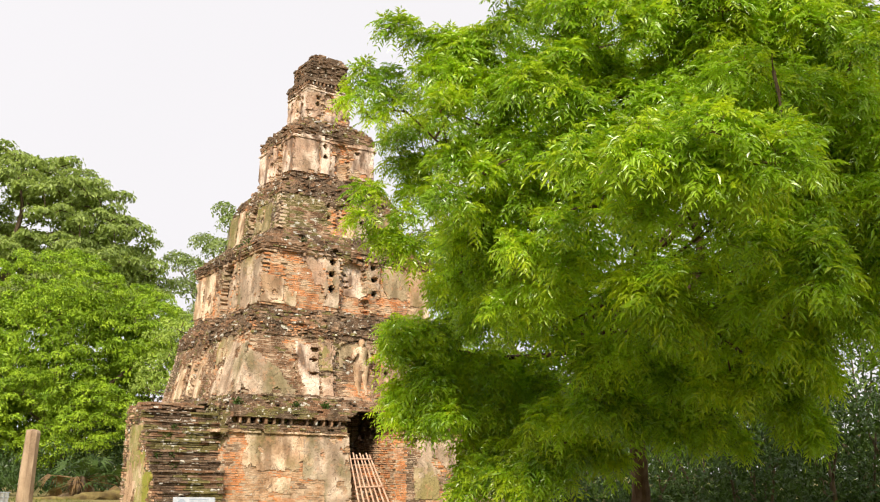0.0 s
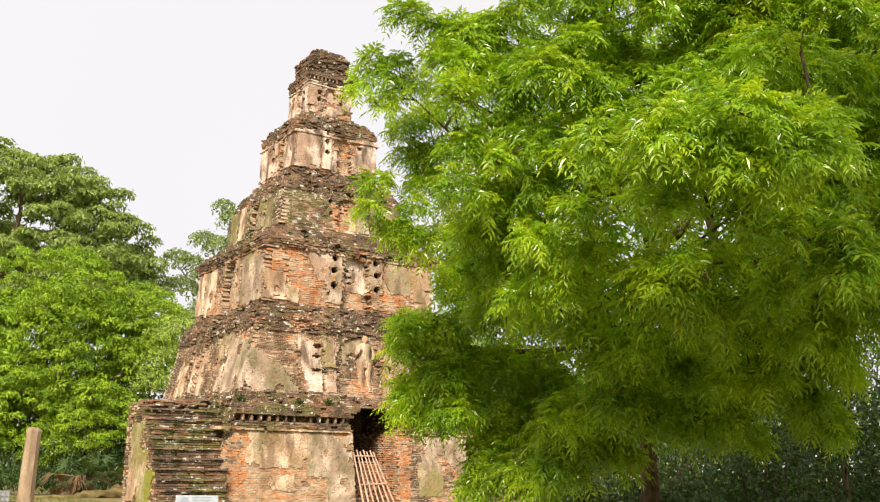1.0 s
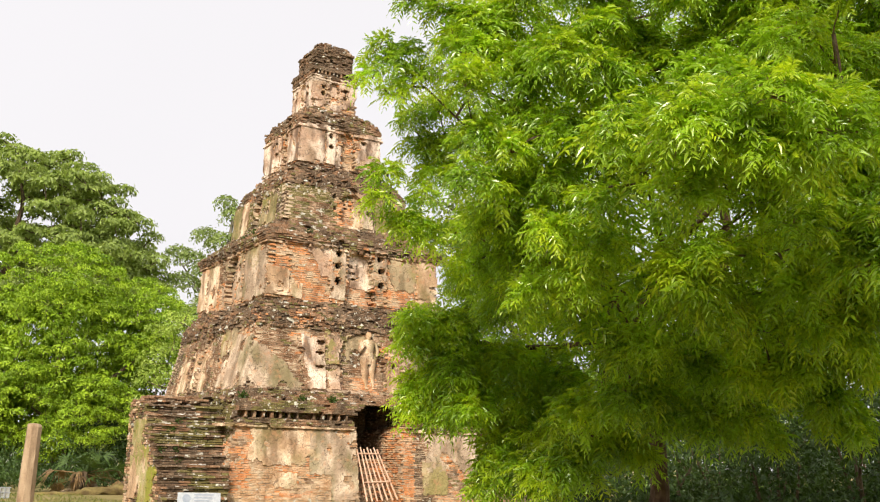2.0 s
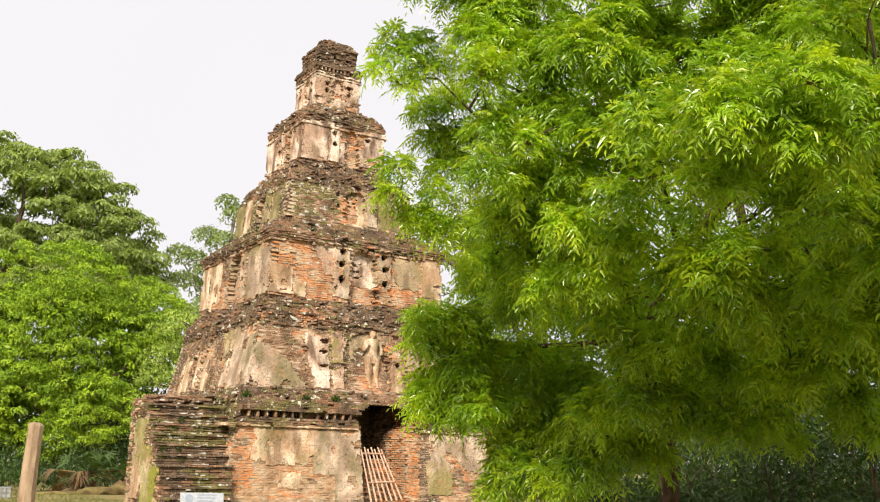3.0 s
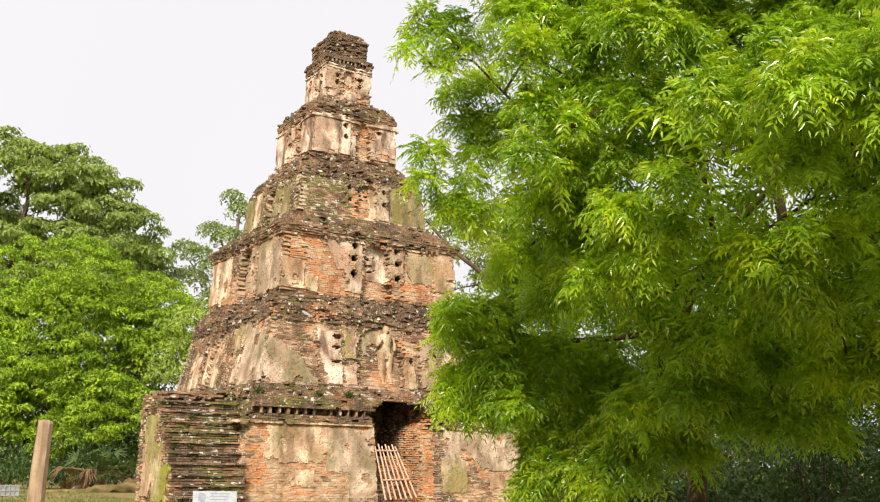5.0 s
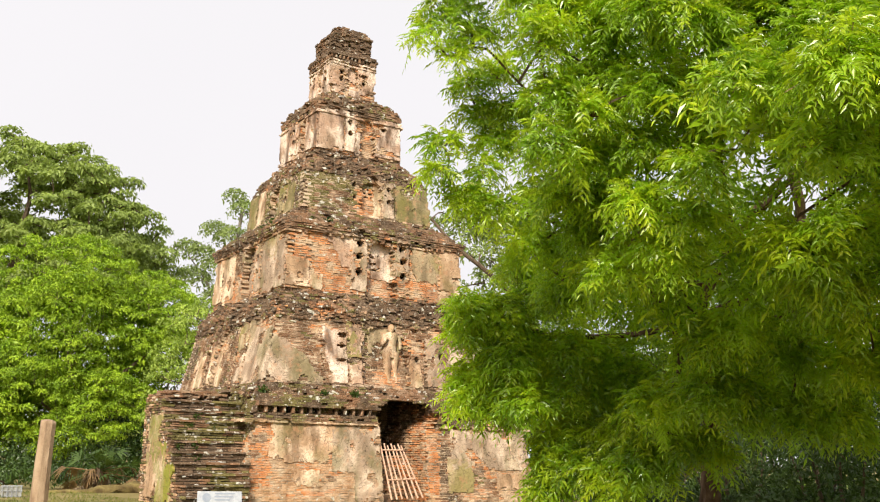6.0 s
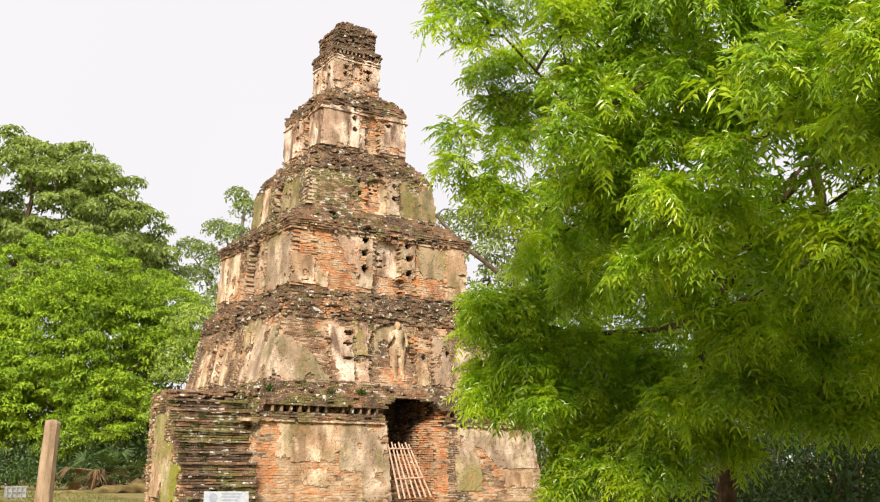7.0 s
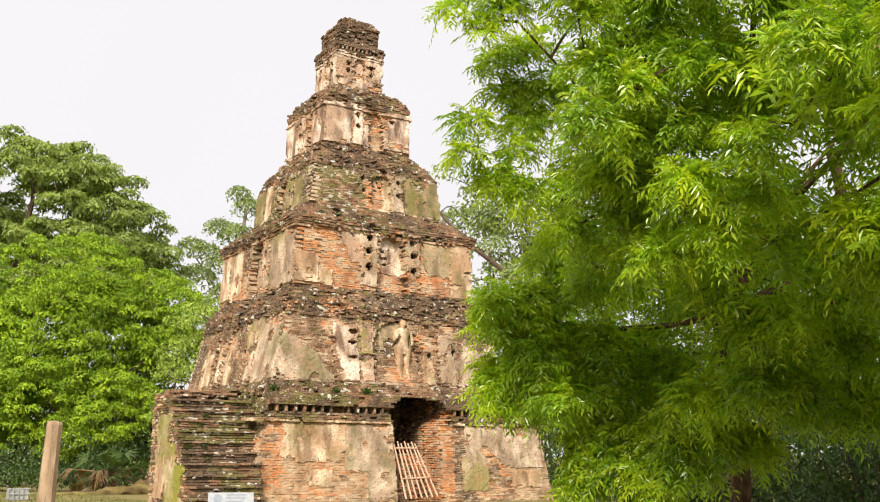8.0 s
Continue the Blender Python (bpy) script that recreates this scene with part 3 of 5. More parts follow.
def plaster_patch(storey, side, u0, u1, z0, z1, material, parent, plane=None, slant_near=0.0, slant_far=0.0):
    """A sheet of plaster with a broken edge, laid on the wall."""
    (tx, ty, _), (nx, ny, _) = SIDES[side]
    cell = 0.042
    nu, nz = max(3, int((u1 - u0 + 0.1) / cell)), max(3, int((z1 - z0 + 0.1) / cell))
    us, zs = np.linspace(u0 - 0.05, u1 + 0.05, nu + 1), np.linspace(z0 - 0.05, z1 + 0.05, nz + 1)
    seed = u0 * 3.1 + z0 * 1.7 + side * 11
    loss = min(0.42, 0.5 * min(u1 - u0, z1 - z0))
    keep = np.zeros((nu, nz), bool)
    for a in range(nu):
        for b in range(nz):
            u, z = (us[a] + us[a + 1]) / 2, (zs[b] + zs[b + 1]) / 2
            f = min(max((z - z0) / (z1 - z0), 0), 1)
            lo = u0 + (slant_near * f if slant_near > 0 else -slant_near * (1 - f))
            hi = u1 - (slant_far * (1 - f) if slant_far > 0 else -slant_far * f)
            inside = min(u - lo, hi - u, (z - z0) * 1.2, z1 - z)
            if plane is None and abs(u) > half_width(storey, z) + 0.02:
                continue
            inside += loss * (noise.noise((u * 1.3, z * 1.3, seed)) - 0.15) + 0.55 * loss * noise.noise((u * 3.7, z * 3.7, seed)) + 0.07 * noise.noise((u * 9, z * 9, seed)) + 0.09
            eaten = plane is None and any((u - hu) ** 2 / (rw + 0.02) ** 2 + (z - hz) ** 2 / (rh + 0.02) ** 2 < 1 for hu, hz, rw, rh in holes(storey, side))
            gap = noise.noise((u * 2.1, z * 2.1, seed + 40)) > 0.40
            keep[a, b] = inside > 0 and not eaten and not gap
    if keep.sum() < 6:
        return
    v = np.zeros((nu + 1, nz + 1, 3))
    back = np.zeros((nu + 1, nz + 1, 3))
    for a, u in enumerate(us):
        for b, z in enumerate(zs):
            d = (plane if plane is not None else half_width(storey, z) + proud(storey, side, u, z)) + 0.028 + 0.012 * noise.noise((u * 2.2, z * 2.2, seed)) + 0.006 * noise.noise((u * 9, z * 9, seed))
            uu = u + rng.normal(0, 0.006) + 0.045 * noise.noise((u * 8, z * 8, seed + 3))
            zz = z + rng.normal(0, 0.006) + 0.045 * noise.noise((u * 8, z * 8, seed + 9))
            v[a, b] = (nx * d + tx * uu, ny * d + ty * uu, zz)
            back[a, b] = v[a, b] - np.array((nx, ny, 0)) * 0.07
    w = nz + 1
    at = lambda a, b: a * w + b
    quads = [(at(a, b), at(a + 1, b), at(a + 1, b + 1), at(a, b + 1)) for a in range(nu) for b in range(nz) if keep[a, b]]
    n = (nu + 1) * w
    padded = np.pad(keep, 1)
    for a in range(nu):
        for b in range(nz):
            if keep[a, b]:
                if not padded[a, b + 1]:
                    quads.append((at(a, b), at(a, b + 1), at(a, b + 1) + n, at(a, b) + n))
                if not padded[a + 2, b + 1]:
                    quads.append((at(a + 1, b + 1), at(a + 1, b), at(a + 1, b) + n, at(a + 1, b + 1) + n))
                if not padded[a + 1, b]:
                    quads.append((at(a + 1, b), at(a, b), at(a, b) + n, at(a + 1, b) + n))
                if not padded[a + 1, b + 2]:
                    quads.append((at(a, b + 1), at(a + 1, b + 1), at(a + 1, b + 1) + n, at(a, b + 1) + n))
    verts = np.concatenate([v.reshape(-1, 3), back.reshape(-1, 3)])
    used = np.unique(np.array(quads))
    index = np.zeros(len(verts), int)
    index[used] = np.arange(len(used))
    part("plaster_patch", Shape().add(verts[used], index[np.array(quads)]), [material], parent)


temple = thing("temple_tower", "ruined six-storey stepped brick temple with peeling cream plaster and moss", "temple")
single_bricks = []
storey_parts = []
for number, bands in enumerate(STOREYS):
    core = Shape()
    inset = 0.30 if number == 5 else 0.46
    if number == 0:
        d0, d1, top = DOOR
        block(core, (-4.0, -4.0, -0.3), (d0 - 0.25, 4.0, 2.95))
        block(core, (d1 + 0.3, -4.0, -0.3), (4.0, 4.0, 2.95))
        block(core, (d0 - 0.25, -2.2, -0.3), (d1 + 0.3, 4.0, 2.95))
        block(core, (-3.7, -3.7, 2.95), (3.7, 3.7, 3.2))
        block(core, (d0 - 0.25, -4.05, -0.3), (d1 + 0.3, -2.2, 0.02))
    else:
        for z0, z1, s0, s1, kind in bands:
            w = min(s0, s1) - inset
            block(core, (-w, -w, z0 - 0.02), (w, w, z1))
    storey = part("storey", core, [CORE], temple)
    storey_parts.append(storey)
    courses = Courses()
    singles = single_bricks if number == 0 else None
    for z0, z1, s0, s1, kind in bands:
        rows = max(1, round((z1 - z0) / COURSE))
        for row in range(rows):
            z = z0 + (row + 0.5) * (z1 - z0) / rows
            half = s0 + (s1 - s0) * (row + 0.5) / rows
            for side in range(4):
                if kind == RUBBLE and number == 5 and z > 15.55 and rough(side, z, 2, 1.7) < (z - 15.75) * 1.2:
                    continue
                lay_face(courses, number, side, z, half, kind, rng.random(), (row + side) % 2 == 0, singles)
    for z0, z1, s0, s1, kind in bands:
        if kind in (RUBBLE, LEDGE) and number < 5:
            for _ in range(int(90 * s0 * (1.3 if kind == RUBBLE else 0.35))):
                side = int(rng.integers(4))
                (tx, ty, _), (nx, ny, _) = SIDES[side]
                f = rng.random()
                d, u, turn = s0 + (s1 - s0) * f - rng.uniform(0.0, 0.14), rng.uniform(-1, 1) * (s0 + (s1 - s0) * f - 0.1), rng.normal(0, 0.6)
                slot = DARK if rng.random() < 0.62 else BROWN if rng.random() < 0.75 else LICHEN if rng.random() < 0.3 else MOSS
                courses.lay((nx * d + tx * u, ny * d + ty * u, z0 + (z1 - z0) * f + 0.03), (rng.uniform(0.04, 0.11), rng.uniform(0.04, 0.08), rng.uniform(0.018, 0.04)),
                            (tx + nx * turn, ty + ny * turn, rng.normal(0, 0.2)), (nx - tx * turn, ny - ty * turn, rng.normal(0, 0.2)), slot)
    part("masonry", courses.shape(), BRICKS, storey, kind="stuff")
    if number == 5:
        cap = Courses()
        for row in range(15):
            z = 14.92 + row * COURSE
            for _ in range(14):
                r = 0.60 - 0.16 * row / 16
                cap.lay((rng.uniform(-r, r), rng.uniform(-r, r), z), (0.13, 0.10, 0.03), (1, 0, 0), (0, -1, 0), DARK if rng.random() < 0.7 else BROWN)
        part("crumbling_cap", cap.shape(), BRICKS, storey, kind="stuff")

# small blocks that carry the cornices
dentil_meshes = {}
for number, z0, z1, reach, back, pitch, wide in ((0, 2.38, 2.56, 4.60, 4.3, 0.26, 0.032), (5, 14.60, 14.72, 0.90, 0.7, 0.15, 0.03), (2, 7.76, 7.86, 3.12, 2.95, 0.2, 0.04)):
    for side in (FRONT, LEFT, RIGHT, BACK):
        (tx, ty, _), (nx, ny, _) = SIDES[side]
        for k in range(int(2 * reach / pitch)):
            u = -reach + 0.06 + k * pitch
            if number == 0 and (side == LEFT or (side == FRONT and (u < -4.3 or -0.75 < u < 1.3))):
                continue
            if rng.random() < (0.45 if number == 2 else 0.03):
                continue
            d = (reach + back) / 2 + rng.normal(0, 0.01)
            slot = BROWN if rng.random() < 0.6 else DARK
            if slot not in dentil_meshes:
                s = Shape()
                boxes(s, [(0, 0, 0)], [(1, 1, 1)], [(1, 0, 0)], [(0, -1, 0)], [0], 0.04)
                dentil_meshes[slot] = s.mesh("dentil", [BRICKS[slot]])
            dentil = new("dentil", dentil_meshes[slot])
            dentil.parent = storey_parts[number]
            dentil.location, dentil.scale = (nx * d + tx * u, ny * d + ty * u, (z0 + z1) / 2), (wide * rng.uniform(0.8, 1.3), (reach - back) / 2, (z1 - z0) / 2)
            dentil.rotation_euler = (0, 0, side * math.pi / 2)

# what is left of the plaster mouldings, broken into lengths
def moulding(storey, side, z, tall, out, material, keep):
    (tx, ty, _), (nx, ny, _) = SIDES[side]
    half = half_width(storey, z)
    strip = Courses()
    u = -half - out
    while u < half + out:
        w = rng.uniform(0.06, 0.16)
        place = (nx * half + tx * u, ny * half + ty * u, z)
        in_door = storey == 0 and side == FRONT and DOOR[0] - 0.2 < u < DOOR[1] + 0.3
        if not in_door and rough(*place, 1.1) + 0.4 * rough(*place, 4.0) > keep and proud(storey, side, u + w / 2, z) > -0.04:
            d = half + max(0.0, proud(storey, side, u + w / 2, z)) + out - 0.10 + rng.normal(0, 0.004)
            for step, share in ((0, 1.0), (1, 0.55)):
                strip.lay((nx * (d - 0.03 * step) + tx * (u + w / 2), ny * (d - 0.03 * step) + ty * (u + w / 2), z + tall * (0.5 + step * 0.75)), (w / 2 + 0.002, 0.10, tall / 2 * share), (tx, ty, 0), (nx, ny, 0), 0)
        u += w
    if strip.rows:
        part("moulding", strip.shape(), [material], storey_parts[storey], "broken plaster moulding", kind="stuff")


for storey, z, tall, out, material, keep in ((4, 12.26, 0.055, 0.07, PINK, -0.25), (5, 14.38, 0.045, 0.05, PINK, -0.4), (2, 7.76, 0.06, 0.06, CREAM, 0.0), (4, 11.10, 0.07, 0.05, PINK, -0.1), (5, 13.62, 0.05, 0.04, PINK, -0.15),
                                            (0, 2.12, 0.055, 0.10, CREAM, -0.35), (1, 3.24, 0.06, 0.07, GREY, -0.05), (3, 8.74, 0.06, 0.05, CREAM, 0.05), (2, 6.14, 0.06, 0.06, CREAM, 0.1)):
    for side in (FRONT, LEFT):
        moulding(storey, side, z, tall, out, material, keep)

# door passage: brick jambs, a ragged vault and a dark back wall, shade put into the brick colours
jambs = Courses()
for hu, hz, rw, rh in HOLES[1]:
    if rw >= 0.13:
        jambs.lay((hu, -half_width(1, hz) + 0.17, hz), (rw + 0.05, 0.08, rh + 0.03), (1, 0, 0), (0, -1, 0), BROWN)
for row in range(44):
    z = (row + 0.5) * COURSE
    for k in range(9):
        y = -4.62 + 0.3 * z / 3 + k * 0.27 + (row % 2) * 0.12
        for x, nx in ((DOOR[0] - 0.12, 1), (DOOR[1] + 0.12 - 0.10 * max(0, k - 2) * 0.5, -1)):
            # lit outer right jamb is orange and pale; other bricks darker for shade
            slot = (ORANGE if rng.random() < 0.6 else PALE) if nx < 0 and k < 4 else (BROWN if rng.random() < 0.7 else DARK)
            if z > 2.1:
                x += (0.30 + 0.12 * rough(y, z, 1, 3)) * (-0.5 if nx > 0 else 1) * min(1, (z - 2.1) * 4)
            jambs.lay((x + rng.normal(0, 0.008), y, z), (0.125, 0.12, 0.028), (0, 1, 0), (nx, 0, 0), slot)
    for k in range(5):
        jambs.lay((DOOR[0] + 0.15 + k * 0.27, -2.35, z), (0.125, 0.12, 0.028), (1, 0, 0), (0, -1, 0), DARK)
for row in range(20):
    z = (row + 0.5) * COURSE
    for k in range(6):
        slot = ORANGE if rng.random() < 0.35 else PALE if rng.random() < 0.4 else BROWN
        jambs.lay((DOOR[0] + 0.1 + k * 0.27 + (row % 2) * 0.1, -3.95 + 0.16 * (row // 4) + rng.normal(0, 0.02), z), (0.125, 0.2, 0.028), (1, 0, 0), (0, -1, 0), slot)
part("door_passage", jambs.shape(), BRICKS, storey_parts[0], "open doorway with exposed orange brick jambs, shade put into the inner bricks", kind="stuff")

for number, patches in enumerate(PLASTER):
    for entry in patches:
        plaster_patch(number, *entry[:6], storey_parts[number], None, *entry[6:])

# a steep flight of brick steps up the side of the first storey
stair = thing("brick_staircase", "steep mossy brick staircase against the temple side", "staircase")
STEPS, RISE, RUN, X0, X1, Y0, YEND = 10, 0.268, 0.235, -6.42, -4.72, -5.45, -1.85
for k in range(STEPS):
    step = Courses()
    body = Shape()
    y, z = Y0 + k * RUN, k * RISE
    block(body, (X0 + 0.2, y + 0.22, max(z - 0.3, -0.2)), (X1, YEND - 0.1, z + RISE - 0.02))
    tread = part("step", body, [CORE], stair)
    meet = -4.80 + 0.27 * min(z + RISE, 2.2) + 0.06
    for row in range(4):
        zc = z + (row + 0.5) * RISE / 4
        x = X0 + rng.uniform(-0.2, 0)
        lip = 0.06 if row == 3 else 0.0
        while x < meet:
            w = LONG * rng.uniform(0.8, 1.9)
            a, b = max(x, X0), min(x + w - 0.004, meet)
            x += w
            if b - a < 0.04:
                continue
            mid = (a + b) / 2
            roll = 0.45 * rng.random() + 0.28 + 0.9 * rough(mid, y, zc, 1.1)
            slot = MOSS if roll < 0.34 else BROWN if roll < 0.48 else DARK
            step.lay((mid, y + 0.17 - lip + rng.normal(0, 0.008) + 0.05 * rough(mid, zc, 3, 1.5), zc), ((b - a) / 2, 0.17, RISE / 8 - 0.005), (1, 0, 0), (0, -1, 0), slot)
    for _ in range(12):
        at_x = rng.uniform(X0 + 0.15, X1 - 0.15) if rng.random() < 0.4 else rng.uniform(X0 + 0.8, X1 - 0.3)
        step.lay((at_x, y + 0.02 + rng.normal(0, 0.01), z + RISE - rng.uniform(-0.01, 0.09)), (rng.uniform(0.02, 0.07), 0.05, rng.uniform(0.01, 0.022)), (1, 0, 0), (0, -1, 0), LICHEN)
    part("bricks", step.shape(), BRICKS, tread, kind="stuff")
flank = Courses()
top = STEPS * RISE
for row in range(int((top + 0.12) / COURSE)):
    z = (row + 0.5) * COURSE
    y = Y0 + int(z / RISE) * RUN + 0.05
    y = min(y, -3.1)
    while y < YEND:
        w = LONG * rng.uniform(0.85, 1.12)
        b = min(y + w - 0.012, YEND)
        if b - y > 0.05:
            roll = rng.random() + 0.3 * rough(y, z, 0, 1.1)
            slot = PALE if roll < 0.3 else MOSS if roll < 0.55 else BROWN if roll < 0.85 else DARK
            flank.lay((X0 + 0.1 + rng.normal(0, 0.01), (y + b) / 2, z), ((b - y) / 2, 0.12, COURSE / 2 - 0.005), (0, 1, 0), (-1, 0, 0), slot)
        y += w
    for k in range(6):
        flank.lay((X0 + 0.15 + k * LONG + (row % 2) * 0.1, YEND - 0.1, z), (0.125, 0.12, 0.028), (1, 0, 0), (0, 1, 0), BROWN)
for _ in range(130):
    h = rng.random()
    flank.lay((rng.uniform(X0 + 0.15, -4.6), rng.uniform(-3.1, YEND), top + 0.03 + 0.22 * h * (1 if rng.random() < 0.5 else 0.3)), (0.13, 0.1, 0.03), (1, 0, 0), (0, -1, 0), DARK if h < 0.5 else BROWN)
flank_part = part("flank_wall", flank.shape(), BRICKS, stair, kind="stuff")
for u0, u1, z0, z1, stuff in ((2.5, 3.5, 1.0, 2.2, GREEN), (2.3, 3.9, 0.2, 1.4, CREAM), (3.5, 4.8, 0.05, 0.95, GREEN), (3.2, 4.1, 0.8, 1.5, GREEN)):
    plaster_patch(0, LEFT, u0, u1, z0, z1, stuff, flank_part, 6.44)


# ---- relief figure on the second storey ----
def lathe(shape, centre, heights, widths, depths, sides=12, bend=0.0):
    rows = []
    for h, w, d in zip(heights, widths, depths):
        a = np.arange(sides) * 2 * np.pi / sides
        rows.append(np.stack([centre[0] + bend * h + w * np.cos(a), centre[1] + d * np.sin(a), np.full(sides, centre[2] + h)], -1))
    n = len(rows)
    i, j = np.meshgrid(np.arange(n - 1), np.arange(sides), indexing="ij")
    k = (j + 1) % sides
    shape.add(np.array(rows), np.stack([i * sides + j, i * sides + k, (i + 1) * sides + k, (i + 1) * sides + j], -1))


fig = Shape()
lathe(fig, (0.17, -3.62, 3.42), (0, 0.06, 0.3, 0.5, 0.75, 0.95), (0.10, 0.075, 0.10, 0.105, 0.13, 0.14), (0.13, 0.09, 0.10, 0.10, 0.12, 0.12), bend=-0.06)
lathe(fig, (0.41, -3.62, 3.42), (0, 0.06, 0.3, 0.5, 0.75, 0.95), (0.09, 0.065, 0.08, 0.085, 0.11, 0.13), (0.13, 0.09, 0.10, 0.10, 0.12, 0.12), bend=-0.04)
lathe(fig, (0.23, -3.60, 4.18), (0, 0.1, 0.25, 0.38, 0.52, 0.66, 0.74, 0.78), (0.24, 0.26, 0.22, 0.17, 0.19, 0.22, 0.17, 0.07), (0.13, 0.14, 0.13, 0.11, 0.13, 0.13, 0.09, 0.06), bend=0.03)
lathe(fig, (0.25, -3.60, 4.94), (0, 0.05, 0.12, 0.18, 0.22, 0.26), (0.055, 0.085, 0.088, 0.07, 0.045, 0.02), (0.06, 0.09, 0.10, 0.08, 0.05, 0.02))
tube(fig, bezier([np.array(q) for q in ((0.05, -3.62, 4.86), (-0.05, -3.63, 4.68), (-0.07, -3.66, 4.55), (-0.03, -3.74, 4.66), (0.02, -3.76, 4.80))], 9), np.linspace(0.065, 0.045, 9), 7)
tube(fig, bezier([np.array(q) for q in ((0.45, -3.62, 4.88), (0.53, -3.63, 4.70), (0.56, -3.66, 4.55), (0.50, -3.70, 4.42))], 8), np.linspace(0.062, 0.04, 8), 7)
for block_verts in fig.v:
    block_verts += rng.normal(0, 0.012, block_verts.shape)
statue = new("relief_statue", fig.mesh("relief_statue", [CREAM], True))
tagged(statue, "worn plaster standing statue in relief on the temple wall", "statue")

# ---- the leaning door grille ----
gate = thing("wooden_grille", "leaning pinkish wooden slat grille barring the temple doorway", "gate")
GX, GW = -0.38, 0.85
for k in range(7):
    bar = Shape()
    f = k / 6
    foot = np.array((GX + 0.03 + GW * 1.18 * f, -4.98, 0.12 + 0.05 * f))
    head = np.array((GX - 0.14 + GW * 0.78 * f, -4.55, 1.60 + 0.05 * (k % 2)))
    tube(bar, [foot, (foot + head) / 2, head], [0.027, 0.025, 0.022], 6, wobble=0.05)
    part("slat", bar, [RUST_WOOD], gate)
for h in (0.36, 0.91):
    rail = Shape()
    lo = np.array((GX + 0.03, -4.98, 0.12)) * (1 - h) + np.array((GX - 0.14, -4.55, 1.60)) * h
    hi = np.array((GX + 0.03 + GW * 1.18, -4.98, 0.17)) * (1 - h) + np.array((GX - 0.14 + GW * 0.78, -4.55, 1.60)) * h
    tube(rail, [lo + (0, -0.03, 0), (lo + hi) / 2 + (0, -0.03, 0), hi + (0, -0.03, 0)], [0.022, 0.024, 0.022], 6)
    part("rail", rail, [RUST_WOOD], gate)

# ---- stone pillar ----
pillar = Shape()
PX, PY = -9.42, -4.4
prof = [(-0.3, 0.185), (0.3, 0.18), (1.0, 0.172), (1.6, 0.166), (1.93, 0.166), (1.985, 0.15), (2.0, 0.09)]
a = np.arange(8) * np.pi / 4 + np.pi / 8
rows = []
for h, r in prof:
    ring = np.stack([PX + 0.02 * h + r * 1.08 * np.cos(a), PY + r * 1.08 * np.sin(a), np.full(8, h)], -1)
    rows.append(ring + rng.normal(0, 0.006, ring.shape))
i, j = np.meshgrid(np.arange(len(prof) - 1), np.arange(8), indexing="ij")
k = (j + 1) % 8
pillar.add(np.array(rows), np.stack([i * 8 + j, i * 8 + k, (i + 1) * 8 + k, (i + 1) * 8 + j], -1))
pillar.add(rows[-1], [(0, 1, 2, 3), (0, 3, 4, 7), (4, 5, 6, 7)])
tagged(new("stone_pillar", pillar.mesh("stone_pillar", [STONE])), "weathered brown stone pillar standing on the grass", "pillar")

# ---- information board ----
sign = thing("information_board", "low white information board on short posts before the steps", "sign")
panel = Shape()
SX, SY = -5.70, -6.18
st, sn = np.array((0.955, -0.296, 0)), np.array((-0.296, -0.955, 0))
panel_mid = np.array((SX, SY, 0.27))
for dz in (0,):
    corners = [panel_mid + st * x * 0.52 + (0, 0, z * 0.14) - sn * (0.09 * z + d) for d in (0, 0.03) for x, z in ((-1, -1), (1, -1), (1, 1), (-1, 1))]
    corners[2] = corners[2] - st * 0.03
    corners[3] = corners[3] + st * 0.05
    panel.add(corners, [(0, 1, 2, 3), (7, 6, 5, 4), (0, 4, 5, 1), (1, 5, 6, 2), (2, 6, 7, 3), (3, 7, 4, 0)])
part("panel", panel, [WHITE], sign)
emblem = Shape()
a = np.arange(16) * np.pi / 8
disc = [panel_mid - st * 0.30 + st * 0.10 * math.cos(q) + np.array((0, 0, 0.105 * math.sin(q))) - sn * (0.07 * math.sin(q)) + sn * 0.006 for q in a]
emblem.add(disc, [(0, 1, 14, 15)] + [(i, i + 1, 14 - i, 15 - i) for i in range(1, 7)])
part("emblem", emblem, [BLUE], sign)
for row in range(3):
    bar = Shape()
    z = 0.09 - row * 0.07
    lo, hi = -0.12, 0.36 - 0.06 * row
    pts = [panel_mid + st * x + np.array((0, 0, z + e)) - sn * (0.09 * (z + e) / 0.14) + sn * 0.006 for x, e in ((lo, -0.014), (hi, -0.014), (hi, 0.014), (lo, 0.014))]
    bar.add(pts, [(0, 1, 2, 3)])
    part("text_bar", bar, [BLUE], sign)
for x in (-0.36, 0.36):
    post = Shape()
    p = panel_mid + st * x
    tube(post, [p + (0, 0, -0.45), p + (0, 0, -0.05)] - sn * 0.05, [0.03, 0.03], 8)
    part("post", post, [GALVANISED], sign)

# ---- small mesh-fronted metal box on the grass ----
lamp = thing("metal_box", "small grey metal box with a wire mesh front on the grass", "box")
BX, BY = -9.25, 0.6
case = Shape()
block(case, (BX - 0.26, BY, 0.0), (BX + 0.26, BY + 0.3, 0.30), jitter=0.004)
part("case", case, [GALVANISED], lamp)
for k in range(5):
    wire = Shape()
    x = BX - 0.24 + k * 0.12
    tube(wire, [(x, BY - 0.03, 0.0), (x, BY - 0.03, 0.33)], [0.012, 0.012], 5)
    part("wire", wire, [WHITE], lamp)
